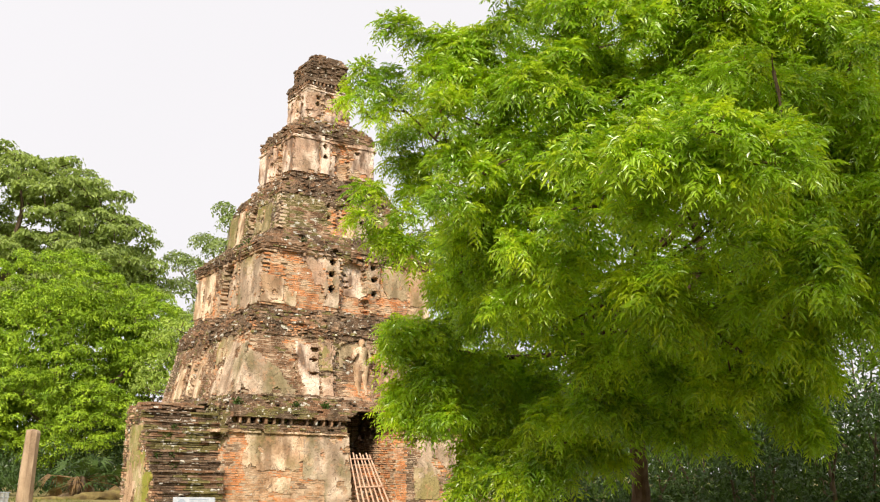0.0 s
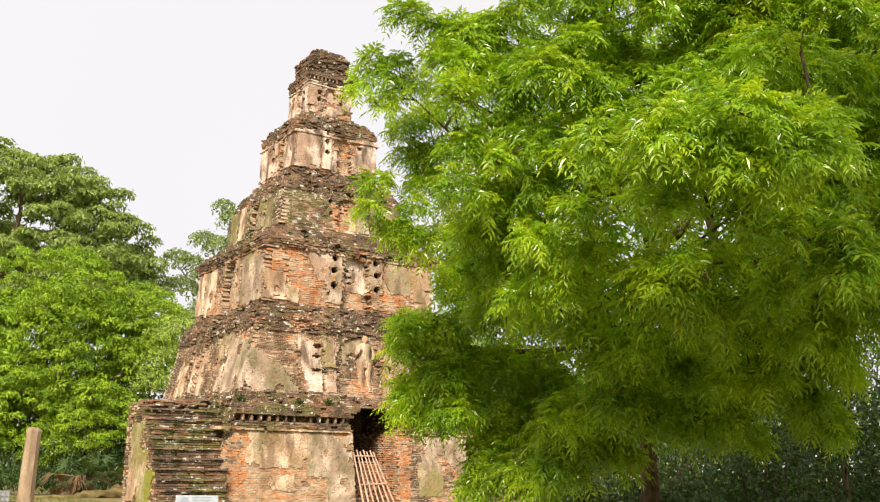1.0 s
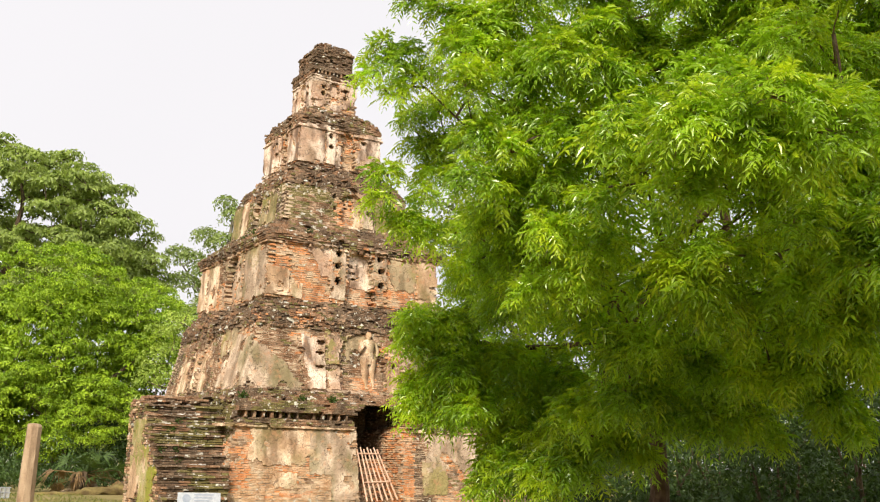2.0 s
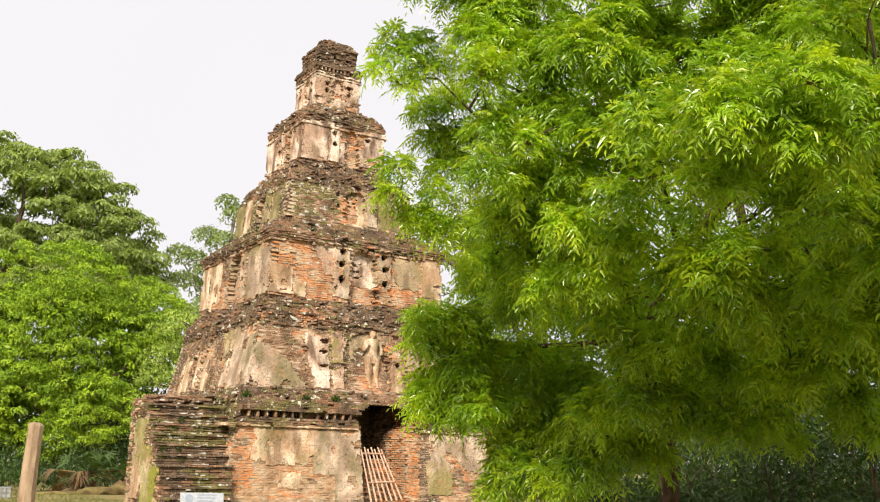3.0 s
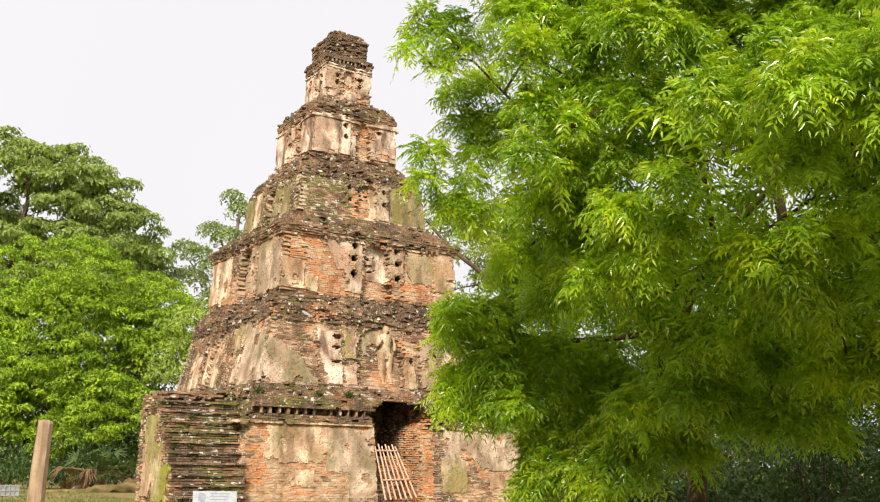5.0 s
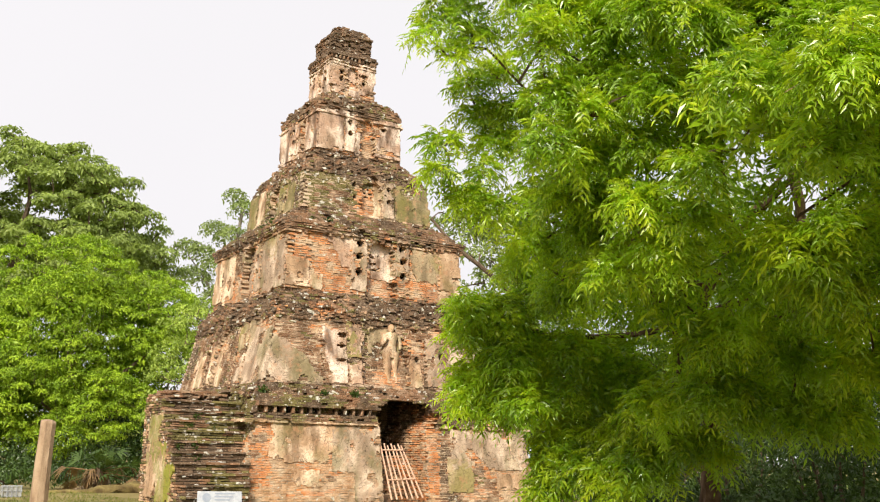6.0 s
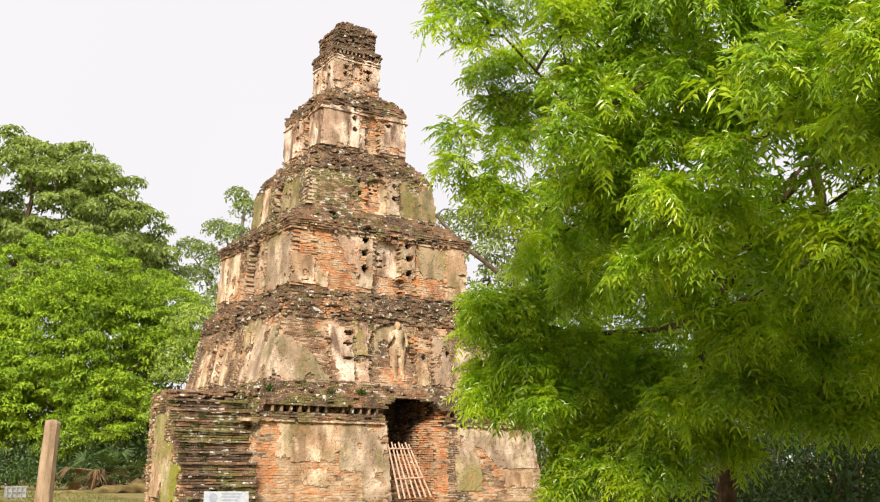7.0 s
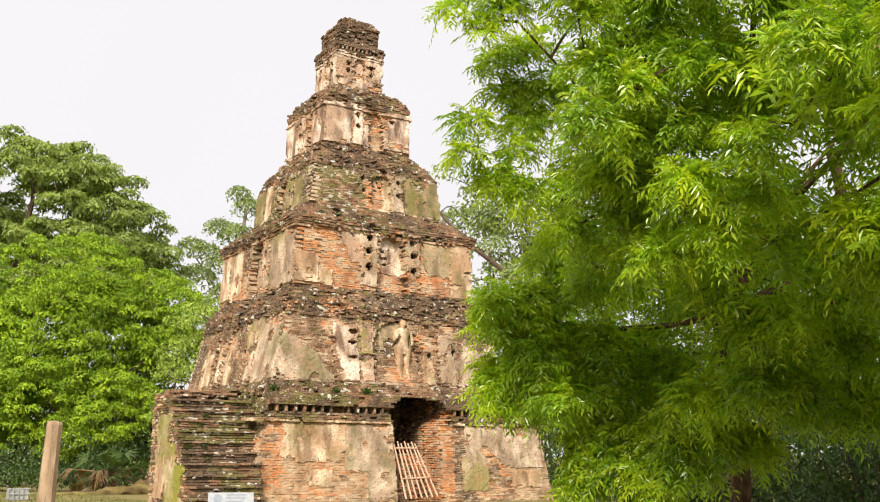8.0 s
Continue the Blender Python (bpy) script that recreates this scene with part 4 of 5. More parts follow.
for z in (0.04, 0.18, 0.32):
    wire = Shape()
    tube(wire, [(BX - 0.28, BY - 0.03, z), (BX + 0.28, BY - 0.03, z)], [0.012, 0.012], 5)
    part("wire", wire, [WHITE], lamp)


# ---- trees ----
CAM_FOOT, AHEAD, ASIDE = np.array((-13.7, -29.0, 0.0)), np.array((0.536, 0.844, 0.0)), np.array((0.844, -0.536, 0.0))


def spot(side, ahead, z):
    """A place by the camera's axes midway along its walk: to its side, ahead of it, and up."""
    return CAM_FOOT + ASIDE * side + AHEAD * ahead + np.array((0, 0, z))


def unit(v):
    return v / (np.linalg.norm(v, axis=-1, keepdims=True) + 1e-9)


def blades(shape, base, way, up, length, width, slot=0, droop=0.0):
    """Leaves, each a folded lozenge: foot, two sides, tip."""
    across = unit(np.cross(way, up))
    rise = unit(np.cross(across, way))
    length, width = length[:, None], width[:, None]
    mid = base + way * length * 0.45 + rise * width * 0.25
    tip = base + way * length - np.array((0, 0, 1.0)) * length * droop
    v = np.stack([base, mid + across * width / 2, tip, mid - across * width / 2], 1)
    shape.add(v, np.arange(len(base) * 4).reshape(-1, 4), slot)


def broad_clump(shape, centre, radius, count, leaf, flat=0.8, slot=0, inner=0.8, cap=0.45):
    """A clump of leaves round a bough's end, most of them turned outwards and up."""
    d = unit(rng.normal(0, 1, (count, 3)) + np.array((0, 0, cap)))
    d[:, 2] = np.where(d[:, 2] < -0.25, -d[:, 2], d[:, 2])
    p = centre + d * radius * (inner + (1.12 - inner) * rng.random((count, 1))) * np.array((1, 1, flat))
    p = p + rng.normal(0, radius * 0.06, p.shape)
    face = unit(d + rng.normal(0, 0.45, d.shape) + np.array((0, 0, 0.5)))
    way = unit(np.cross(face, rng.normal(0, 1, d.shape)) - np.array((0, 0, 0.35)))
    size = leaf * rng.uniform(0.65, 1.25, count)
    blades(shape, p, way, face, size, size * 0.48, slot, 0.12)


def branch(shape, a, b, r0, r1, sag=0.1, sides=5, n=6):
    a, b = np.array(a, float), np.array(b, float)
    bend = np.linalg.norm(b - a) * sag
    mid = (a + b) / 2 + rng.normal(0, bend * 0.5, 3) + np.array((0, 0, bend * 0.6))
    line = bezier([a, mid, b], n)
    tube(shape, line, np.linspace(r0, r1, n), sides)
    return line


def grow(tree, limbs, ends, thin=0.035, material=BARK, sides=4):
    """Branches from the nearest place on the limbs to the boughs' ends."""
    nodes = np.concatenate(limbs)
    boughs = Shape()
    # nearest ends first, so that later ones fork from the branches already there
    for end in sorted(ends, key=lambda e: float(np.linalg.norm(nodes - e, axis=1).min())):
        far = np.linalg.norm(nodes - end, axis=1) + 0.8 * np.maximum(0, nodes[:, 2] - end[2])
        start = nodes[far.argmin()]
        if np.linalg.norm(end - start) > 0.15:
            line = branch(boughs, start, end, thin, thin * 0.35, 0.16, sides)
            nodes = np.concatenate([nodes, line[2:]])
    part("branchwork", boughs, [material], tree, kind="stuff")


def rosettes(shape, hubs, axes, leaves, pairs, size, slots):
    """Tufts at the twig tips: feathered leaves that spread round the twig's axis, arch over and hang."""
    n = len(hubs)
    if not n:
        return
    down = np.array((0, 0, 1.0))
    k = np.tile(np.arange(leaves), n)
    axis = np.repeat(unit(axes), leaves, 0)
    base = np.repeat(hubs, leaves, 0) - axis * (0.05 * rng.random((n * leaves, 1)))
    across = unit(np.cross(axis, np.array((0.3, 0.5, 0.81))))
    other = np.cross(axis, across)
    turn = (k * 2.4 + np.repeat(rng.uniform(0, 6.3, n), leaves) + rng.normal(0, 0.25, len(k)))[:, None]
    lean = np.radians(rng.uniform(28, 88, len(k)))[:, None]
    way = unit(axis * np.cos(lean) + (across * np.cos(turn) + other * np.sin(turn)) * np.sin(lean))
    length = (np.repeat(size * rng.uniform(0.8, 1.2, n), leaves) * rng.uniform(0.75, 1.15, len(k)))[:, None]
    droop = rng.uniform(0.28, 0.62, (len(k), 1))
    slot = np.repeat(slots, leaves)
    tilt = rng.normal(0, 0.35, base.shape)
    for j in range(pairs + 1):
        f = 0.22 + 0.78 * j / pairs
        at = base + way * length * f - down * length * droop * f * f
        run = unit(way - down * 2 * droop * f)
        face = axis * 0.5 + down * 0.9 + tilt
        face = unit(face - run * (face * run).sum(1, keepdims=True))
        side = np.cross(run, face)
        swell = 0.34 * (0.75 + 0.9 * f * (1.15 - f)) * (7.0 / (pairs + 1.5)) ** 0.5
        if j == pairs:
            blades(shape, at, run, face, length[:, 0] * swell * 0.8, length[:, 0] * swell * 0.2, slot, 0.1)
            continue
        for s in (-1, 1):
            out = unit(side * s * 0.75 + run * 0.62 - face * 0.12 + rng.normal(0, 0.11, side.shape))
            long = length[:, 0] * swell * rng.uniform(0.8, 1.15, len(at))
            blades(shape, at, out, unit(face + rng.normal(0, 0.4, face.shape)), long, long * 0.28, slot, 0.16)
    half = base + way * length * 0.55 - down * length * droop * 0.3
    blades(shape, base, unit(half - base), way + down, length[:, 0] * 0.75, length[:, 0] * 0.018, slot)


def crown_depth(side, z, pegs):
    """How far ahead the crown's near face lies, eased between a few boughs set to fit the camera's view."""
    w = 1.0 / ((pegs[:, 0] - side) ** 2 + (pegs[:, 2] - z) ** 2 + 0.04) ** 1.5
    return float((w * pegs[:, 1]).sum() / w.sum())


def neem_tree():
    tree = thing("neem_tree", "large leafy neem tree with bright drooping feathered foliage", "tree")
    trunk = Shape()
    line = bezier([spot(4.8, 18.6, -0.15), spot(4.75, 18.4, 0.7), spot(4.5, 17.4, 1.7), spot(3.9, 15.2, 2.6), spot(3.3, 13.4, 3.2), spot(3.8, 12.8, 4.4), spot(4.5, 12.6, 5.3)], 22)
    tube(trunk, line, np.interp(np.linspace(0, 1, 22), (0, 0.07, 0.3, 0.6, 1), (0.34, 0.23, 0.15, 0.075, 0.02)), 11, wobble=0.08)
    part("trunk", trunk, [RED_BARK], tree)
    limbs = [line]
    for path, r in (
        ([(4.45, 12.62, 5.2), (4.6, 12.8, 4.3), (4.2, 13.0, 3.65), (3.6, 13.0, 3.35), (2.7, 12.9, 3.0), (1.9, 12.8, 2.88), (1.1, 12.8, 2.9), (0.3, 12.6, 3.1)], 0.12),
        ([(3.9, 15.4, 2.5), (2.9, 12.8, 2.75), (2.6, 11.2, 3.3), (3.3, 10.1, 3.7), (4.2, 8.6, 4.3)], 0.06),
        ([(3.4, 13.6, 3.1), (2.2, 11.6, 4.2), (1.0, 10.2, 4.9), (0.2, 9.4, 5.4)], 0.05),
        ([(3.5, 13.2, 3.6), (1.6, 11.4, 3.9), (0.6, 10.6, 4.0), (-0.2, 10.0, 4.1)], 0.055),
        ([(3.7, 12.9, 4.2), (2.8, 10.5, 5.4), (2.4, 8.8, 5.9), (2.2, 7.4, 6.3)], 0.07),
        ([(4.0, 12.8, 4.6), (5.2, 11.0, 5.8), (6.2, 9.0, 6.2), (6.6, 7.4, 6.2)], 0.08),
        ([(4.2, 8.6, 4.3), (3.8, 7.0, 4.5), (3.3, 5.8, 4.4), (3.0, 5.0, 4.2)], 0.02),
        # unseen limb added to carry the shading boughs over the path
        ([(6.2, 9.0, 6.2), (5.4, 6.4, 6.4), (4.4, 4.6, 6.2), (3.4, 3.4, 5.9)], 0.05),
        ([(3.9, 15.0, 2.7), (4.8, 14.8, 4.4), (6.0, 16.4, 5.4)], 0.08),
        ([(3.8, 14.6, 2.9), (2.6, 14.8, 4.6), (1.6, 15.8, 5.6)], 0.07),
        ([(3.0, 12.9, 2.8), (2.6, 11.4, 2.5), (2.3, 10.9, 2.0), (2.1, 10.8, 1.6)], 0.06),
        ([(3.6, 13.8, 3.0), (4.2, 11.6, 3.1), (4.4, 10.4, 2.7), (4.3, 9.8, 2.4)], 0.06),
    ):
        limb = Shape()
        pts = bezier([spot(*p) for p in path], 14)
        tube(limb, pts, np.linspace(r * 0.6, r * 0.2, 14), 7, wobble=0.12)
        part("limb", limb, [RED_BARK], tree)
        limbs.append(pts)
    # loose sprays placed to fit the crown's open edge in the camera's view: side, along, height, radius
    fringe = [(0.0, 8.9, 6.22, 0.14), (0.16, 8.9, 6.25, 0.14), (0.36, 8.9, 6.1, 0.16), (0.66, 8.9, 6.0, 0.2), (0.95, 8.9, 5.8, 0.24), (-0.34, 9.3, 5.85, 0.15), (-0.2, 9.3, 5.65, 0.16), (0.0, 9.4, 5.8, 0.18), (0.1, 9.4, 5.5, 0.2), (-0.4, 9.2, 5.42, 0.16), (-0.2, 9.3, 5.25, 0.16),
              (0.05, 10.4, 5.35, 0.2), (0.1, 10.4, 5.0, 0.22), (0.34, 10.4, 5.5, 0.26), (0.46, 10.4, 5.0, 0.3), (0.3, 10.3, 4.65, 0.24), (-0.24, 9.6, 4.4, 0.18), (-0.24, 9.5, 4.1, 0.16), (0.0, 9.8, 3.88, 0.2), (0.24, 9.8, 3.75, 0.22), (0.2, 9.8, 4.2, 0.16)]
    droops = [(0.04, 11.9, 3.05, 0.24), (0.0, 12.0, 2.8, 0.2), (0.22, 12.0, 3.12, 0.25), (0.5, 12.1, 3.05, 0.28), (0.30, 12.3, 2.8, 0.26), (0.12, 12.5, 2.25, 0.27), (0.5, 12.4, 1.95, 0.32), (0.95, 12.5, 2.5, 0.34), (0.62, 12.4, 2.6, 0.3), (1.3, 12.3, 1.55, 0.32), (1.8, 12.0, 1.5, 0.38), (1.35, 12.3, 2.1, 0.36), (1.2, 12.2, 1.2, 0.25), (0.05, 12.4, 2.0, 0.2), (0.75, 12.6, 3.7, 0.26), (1.1, 12.2, 0.95, 0.24), (1.7, 11.6, 1.1, 0.3)]
    pegs = np.array([(-0.3, 9.2, 5.3), (0.9, 8.2, 4.5), (1.2, 9.0, 4.8), (1.6, 7.2, 5.0), (1.9, 7.9, 4.7), (1.1, 9.4, 3.9), (1.6, 7.8, 3.2), (1.4, 8.7, 5.6), (2.3, 4.6, 3.7), (2.5, 3.9, 3.5), (3.0, 4.6, 3.4), (2.9, 5.8, 3.2), (3.9, 6.8, 3.0),
                     (3.2, 10.2, 2.2), (3.3, 10.5, 2.6), (1.2, 13.2, 2.2), (2.0, 13.6, 2.6), (4.2, 9.6, 2.3), (2.4, 9.3, 4.2), (3.0, 6.6, 4.4), (4.5, 7.5, 4.5), (1.0, 13.4, 3.0), (2.2, 9.5, 3.0), (1.6, 12.0, 1.3), (3.0, 11.8, 1.4), (4.5, 11.4, 1.6)])
    extra = np.random.default_rng(31)
    lobes = [(spot(a, b, z), r, 0) for a, b, z, r in fringe + droops]
    young = len(lobes)
    # the crown's face towards the camera, bough beside bough, then a second and a third depth of foliage behind it
    for layer, (number, apart, small, large) in enumerate(((230, 0.31, 0.19, 0.34), (100, 0.5, 0.3, 0.5), (60, 0.75, 0.5, 0.8))):
        made, tries = [], 0
        while len(made) < number and tries < 6000:
            tries += 1
            a, z = extra.uniform(0.45, 5.2), extra.uniform(1.1, 6.5)
            edge = 0.55 + 0.25 * layer + (0.5 if z > 6.0 else 0.0) + (0.1 if 3.1 < z < 3.6 else 0.0) + (0.75 if z < 1.9 else 0.0)
            b = crown_depth(a, z, pegs) + (0.0, 1.0, 2.4)[layer] + extra.normal(0, 0.3)
            if a < edge or z < 1.15 + 0.2 * max(0.0, a - 2.2) + 0.35 * layer or (b < 7 and z < 2.7) or (layer == 1 and z < 3.0 and len(made) % 2):
                continue
            wide = apart * (1.3 if layer == 0 and z < 3.0 and b > 9 else 1.0)
            if any((a - p[0]) ** 2 + (z - p[2]) ** 2 < wide**2 for p in made):
                continue
            # leaves left out so that the camera sees the long drooping limb
            if layer == 0 and 0.8 < a < 4.3 and 9 < b < 13.4 and abs(z - 2.92 - 0.22 * max(0.0, a - 2.0)) < 0.24:
                continue
            # two windows cut along the camera's view, where the sky shows through
            if layer < 2 and (math.hypot(a - 1.95, z - 4.25) < 0.2 or math.hypot(a - 0.5, z - 4.0) < 0.2):
                continue
            made.append((a, b, z, extra.uniform(small, large)))
        lobes += [(spot(a, b, z), r, layer) for a, b, z, r in made]
    # foliage beyond the long limb
    lobes += [(spot(0.9 + 0.2 * k + extra.normal(0, 0.15), 15.2 + extra.normal(0, 0.5), 2.3 + 0.8 * (k % 3) + extra.normal(0, 0.2)), extra.uniform(0.45, 0.65), 2) for k in range(20)]
    lobes += [(spot(1.8 + 0.22 * k + extra.normal(0, 0.15), 14.0 + extra.normal(0, 0.4), 3.3 + 0.6 * (k % 3) + extra.normal(0, 0.15)), extra.uniform(0.45, 0.65), 2) for k in range(18)]
    # boughs added over the path, out of view, to shade the leaves beyond
    lobes += [(spot(3.0 + 0.5 * (k % 6) + extra.normal(0, 0.15), 3.0 + 0.9 * (k // 6) + extra.normal(0, 0.3), 5.6 + 0.25 * (k // 6) + extra.normal(0, 0.2)), extra.uniform(0.4, 0.6), 3) for k in range(18)]
    # the rest of the crown, above, behind and to the side, widened out of view to shade the shrubs
    centre, radii = np.array((5.8, 12.4, 5.0)), np.array((4.8, 4.6, 3.4))
    rest = 0
    while rest < 90:
        d = unit(extra.normal(0, 1, 3) + (0.25, 0, 0.25))
        c = centre + d * radii * extra.uniform(0.45, 1.0)
        if c[2] < 2.3 or c[0] < 1.3 or (c[0] < 5.4 and c[1] < 11.5) or (c[0] < 2.2 and c[1] > 12.5):
            continue
        lobes.append((spot(*c), extra.uniform(0.55, 0.9), 3))
        rest += 1
    crown, twigs = Shape(), Shape()
    for number, (c, r, layer) in enumerate(lobes):
        step = (0.138, 0.23, 0.36, 0.42)[layer]
        tufts = max(6, int(4 * math.pi * r * r * 0.62 / step**2))
        d = unit(rng.normal(0, 1, (tufts * 2, 3)) + np.array((-0.3, -0.5, 0.3)))
        d = d[d[:, 2] > -0.55][:tufts]
        hubs = c + d * r * rng.uniform(0.4, 1.1, (len(d), 1)) * np.array((1, 1, 0.9))
        axes = unit(d + np.array((-0.15, -0.25, 0.15)) + rng.normal(0, 0.35, d.shape))
        # fresh growth plus light put into colour: paler tufts on top and at edges
        fresh = (rng.random(len(d)) < (0.45 if number < young else 0.22) + 0.3 * (d[:, 2] > 0.4)).astype(int)
        low = layer == 0 and c[2] < 3.0
        leaves, pairs, size = ((6, 5, 0.2), (6, 4, 0.215), (5, 3, 0.3), (4, 2, 0.4))[layer]
        rosettes(crown, hubs, axes, leaves, pairs, size * (1.25 if low else 1.0), fresh)
        if layer < 2:
            for hub in hubs[:: 2 + layer * 2]:
                branch(twigs, c, hub, 0.006, 0.003, 0.22, 3, 3)
    part("crown", crown, [NEEM, NEEM_TIP], tree, "bright green feathered leaves", kind="stuff")
    part("twiggery", twigs, [TWIG], tree, kind="stuff")
    grow(tree, limbs, [c for c, r, layer in lobes], 0.017)
    return tree


def broad_tree(name, label, foot, limb_paths, boughs, leaf, count, material, bark=BARK, girth=0.35, flat=0.8, thin=0.06, cap=0.45):
    tree = thing(name, label, "tree")
    trunk = Shape()
    paths = [bezier([np.array(p, float) for p in path], 12) for path in limb_paths]
    tube(trunk, paths[0], np.linspace(girth, girth * 0.35, 12), 9, wobble=0.05)
    part("trunk", trunk, [bark], tree)
    for path in paths[1:]:
        limb = Shape()
        tube(limb, path, np.linspace(girth * 0.45, girth * 0.12, 12), 6, wobble=0.05)
        part("limb", limb, [bark], tree)
    crown = Shape()
    for c, r in boughs:
        big = 2.0 if leaf < 0.18 and r > 0.8 else 1.0
        broad_clump(crown, c, r, int(count * r * r / big**2), leaf * big, flat, cap=cap, inner=0.8 if big == 1.0 else 0.4)
    part("crown", crown, [material], tree, kind="stuff")
    grow(tree, paths, [c for c, r in boughs], thin, bark)
    return tree


def dome(seed, centre, radii, number, size, low=-0.3, gap=None, apart=0.7, lumps=0):
    """Bough ends spread over a lumpy dome, as (place, radius)."""
    pick = np.random.default_rng(seed)
    heads = unit(np.random.default_rng(seed + 500).normal(0, 1, (max(lumps, 1), 3)))
    made = []
    tries = 0
    while len(made) < number and tries < number * 60:
        tries += 1
        d = unit(pick.normal(0, 1, 3))
        if d[2] < low:
            continue
        c = np.array(centre) + d * np.array(radii) * pick.uniform(0.80, 1.02)
        if lumps:
            # each great bough swells into a rounded head, with a crease round it
            turned = math.acos(min(1.0, float((heads @ d).max()))) * math.sqrt(lumps) / 2.2
            c = np.array(centre) + d * np.array(radii) * (0.60 + 0.43 * math.sqrt(max(0.0, 1.0 - turned**2)) + pick.uniform(-0.02, 0.02))
        r = size * pick.uniform(0.75, 1.25)
        if any(np.linalg.norm(c - m[0]) < apart * (r + m[1]) for m in made):
            continue
        if gap is not None and math.hypot(c[0] - gap[0], c[2] - gap[1]) < gap[2]:
            continue
        made.append((c, r))
    return [(spot(*c), r) for c, r in made]


neem_tree()

# the dense bright tree beside the temple
boughs = dome(3, (-19.3, 48.0, 6.8), (6.7, 5.0, 4.9), 420, 0.46, -0.55, None, 0.8, 60)
boughs += dome(4, (-15.6, 44.6, 2.5), (1.8, 2.0, 2.2), 56, 0.4, -0.5, None, 0.7, 9) + dome(5, (-19.6, 44.6, 2.9), (2.6, 2.6, 2.8), 95, 0.4, -0.7, None, 0.7, 14) + dome(7, (-22.4, 43.6, 2.2), (1.9, 1.6, 1.9), 50, 0.4, -0.7, None, 0.7, 9) + dome(6, (-24.0, 46.0, 4.0), (4.0, 3.5, 4.2), 130, 0.45, -0.5, None, 0.7, 20)
boughs += dome(8, (-19.3, 48.8, 6.0), (5.0, 3.4, 3.6), 80, 1.1, -0.8, None, 0.45) + dome(9, (-19.6, 46.4, 2.8), (2.4, 1.4, 2.0), 16, 1.0, -0.8, None, 0.4) + dome(10, (-24.0, 47.0, 4.0), (3.2, 2.6, 3.2), 24, 1.1, -0.8, None, 0.4)
broad_tree("broad_leaved_tree", "dense round bright green tree with clumped foliage beside the temple", None,
           [[spot(-18.6, 48, -0.2), spot(-18.6, 48, 2), spot(-19, 48, 5), spot(-19.2, 48, 9)], [spot(-18.8, 48, 3), spot(-16, 47, 5), spot(-14, 46.5, 6.5)], [spot(-18.8, 48, 3), spot(-22, 47, 5), spot(-24, 46.5, 7)],
            [spot(-18.7, 48, 2), spot(-18.7, 46, 3), spot(-18.5, 44, 3.4)]], boughs, 0.14, 980, BROAD, flat=0.78, thin=0.014, cap=0.9)

# the tall spreading tree behind it
boughs = dome(11, (-40.0, 80.0, 13.3), (16.4, 8.5, 15.2), 430, 1.05, 0.05, (-35.2, 21.0, 2.3), 0.5) + dome(12, (-36.0, 79.0, 13.5), (11.4, 6.0, 8.0), 125, 1.2, -0.1, (-35.2, 21.0, 2.5), 0.55)
broad_tree("rain_tree", "tall wide spreading tree with a layered dull green canopy", None,
           [[spot(-38, 80, -0.2), spot(-38, 80, 9), spot(-37.5, 80, 15), spot(-36.6, 80, 20)], [spot(-37.4, 80, 16), spot(-36.4, 79, 19.8), spot(-36.0, 79, 22.5), spot(-36.5, 79, 25)],
            [spot(-37.4, 80, 15), spot(-35.6, 79, 19), spot(-33.2, 79, 20.4), spot(-30, 79, 21)], [spot(-37.4, 80, 14), spot(-33, 79, 17), spot(-29, 78.5, 18.5)], [spot(-37.6, 80, 15), spot(-40, 80, 20), spot(-42, 80, 23)]],
           boughs, 0.40, 165, FAR_LEAF, girth=0.7, flat=0.55, thin=0.08)

# airy trees behind the temple
pick = np.random.default_rng(21)
boughs = [(spot(*p), r) for p, r in (((-19.6, 84, 24.0), 1.1), ((-18.6, 84, 22.6), 1.5), ((-21.2, 84, 20.8), 1.3), ((-23.6, 84, 19.2), 1.2), ((-22.4, 84, 18.6), 1.4), ((-19.5, 84, 20), 1.7), ((-20.5, 84, 17.4), 1.8),
                                      ((-23, 84, 16.2), 1.8), ((-20, 84, 14.5), 2), ((-22.8, 84, 13.0), 2), ((-19, 84, 12), 2.2), ((-22, 84, 10), 2.2), ((-17, 84, 18.5), 1.8), ((-16.5, 84, 22), 1.4), ((-24.5, 84, 11), 2))]
broad_tree("airy_tree", "thin pale green tree rising behind the temple", None, [[spot(-20, 84, -0.2), spot(-20, 84, 8), spot(-19.6, 84, 16), spot(-18.8, 84, 23)], [spot(-20, 84, 12), spot(-21.5, 84, 16), spot(-23.4, 84, 18.6)]],
           boughs, 0.34, 240, HAZY, PALE_BARK, 0.4, 0.75, 0.08)
boughs = dome(23, (-11.1, 41.5, 4.2), (1.7, 1.6, 3.4), 40, 0.6, -0.8)
broad_tree("feathery_sapling", "light green feathery sapling beside the temple", None, [[spot(-10.9, 41.5, -0.2), spot(-10.9, 41.5, 3), spot(-10.8, 41.5, 6.4)]], boughs, 0.15, 420, SAPLING, girth=0.1, thin=0.03)
boughs = [(spot(*(np.array(middle) + pick.normal(0, 1, 3) * spread)), pick.uniform(0.5, 0.9))
          for middle, spread, number in (((1.3, 45.0, 12.2), (1.1, 1.4, 1.0), 26), ((3.2, 44.0, 9.6), (1.6, 1.8, 1.7), 52), ((5.0, 44.0, 12.5), (1.8, 1.8, 1.8), 26)) for _ in range(number)]
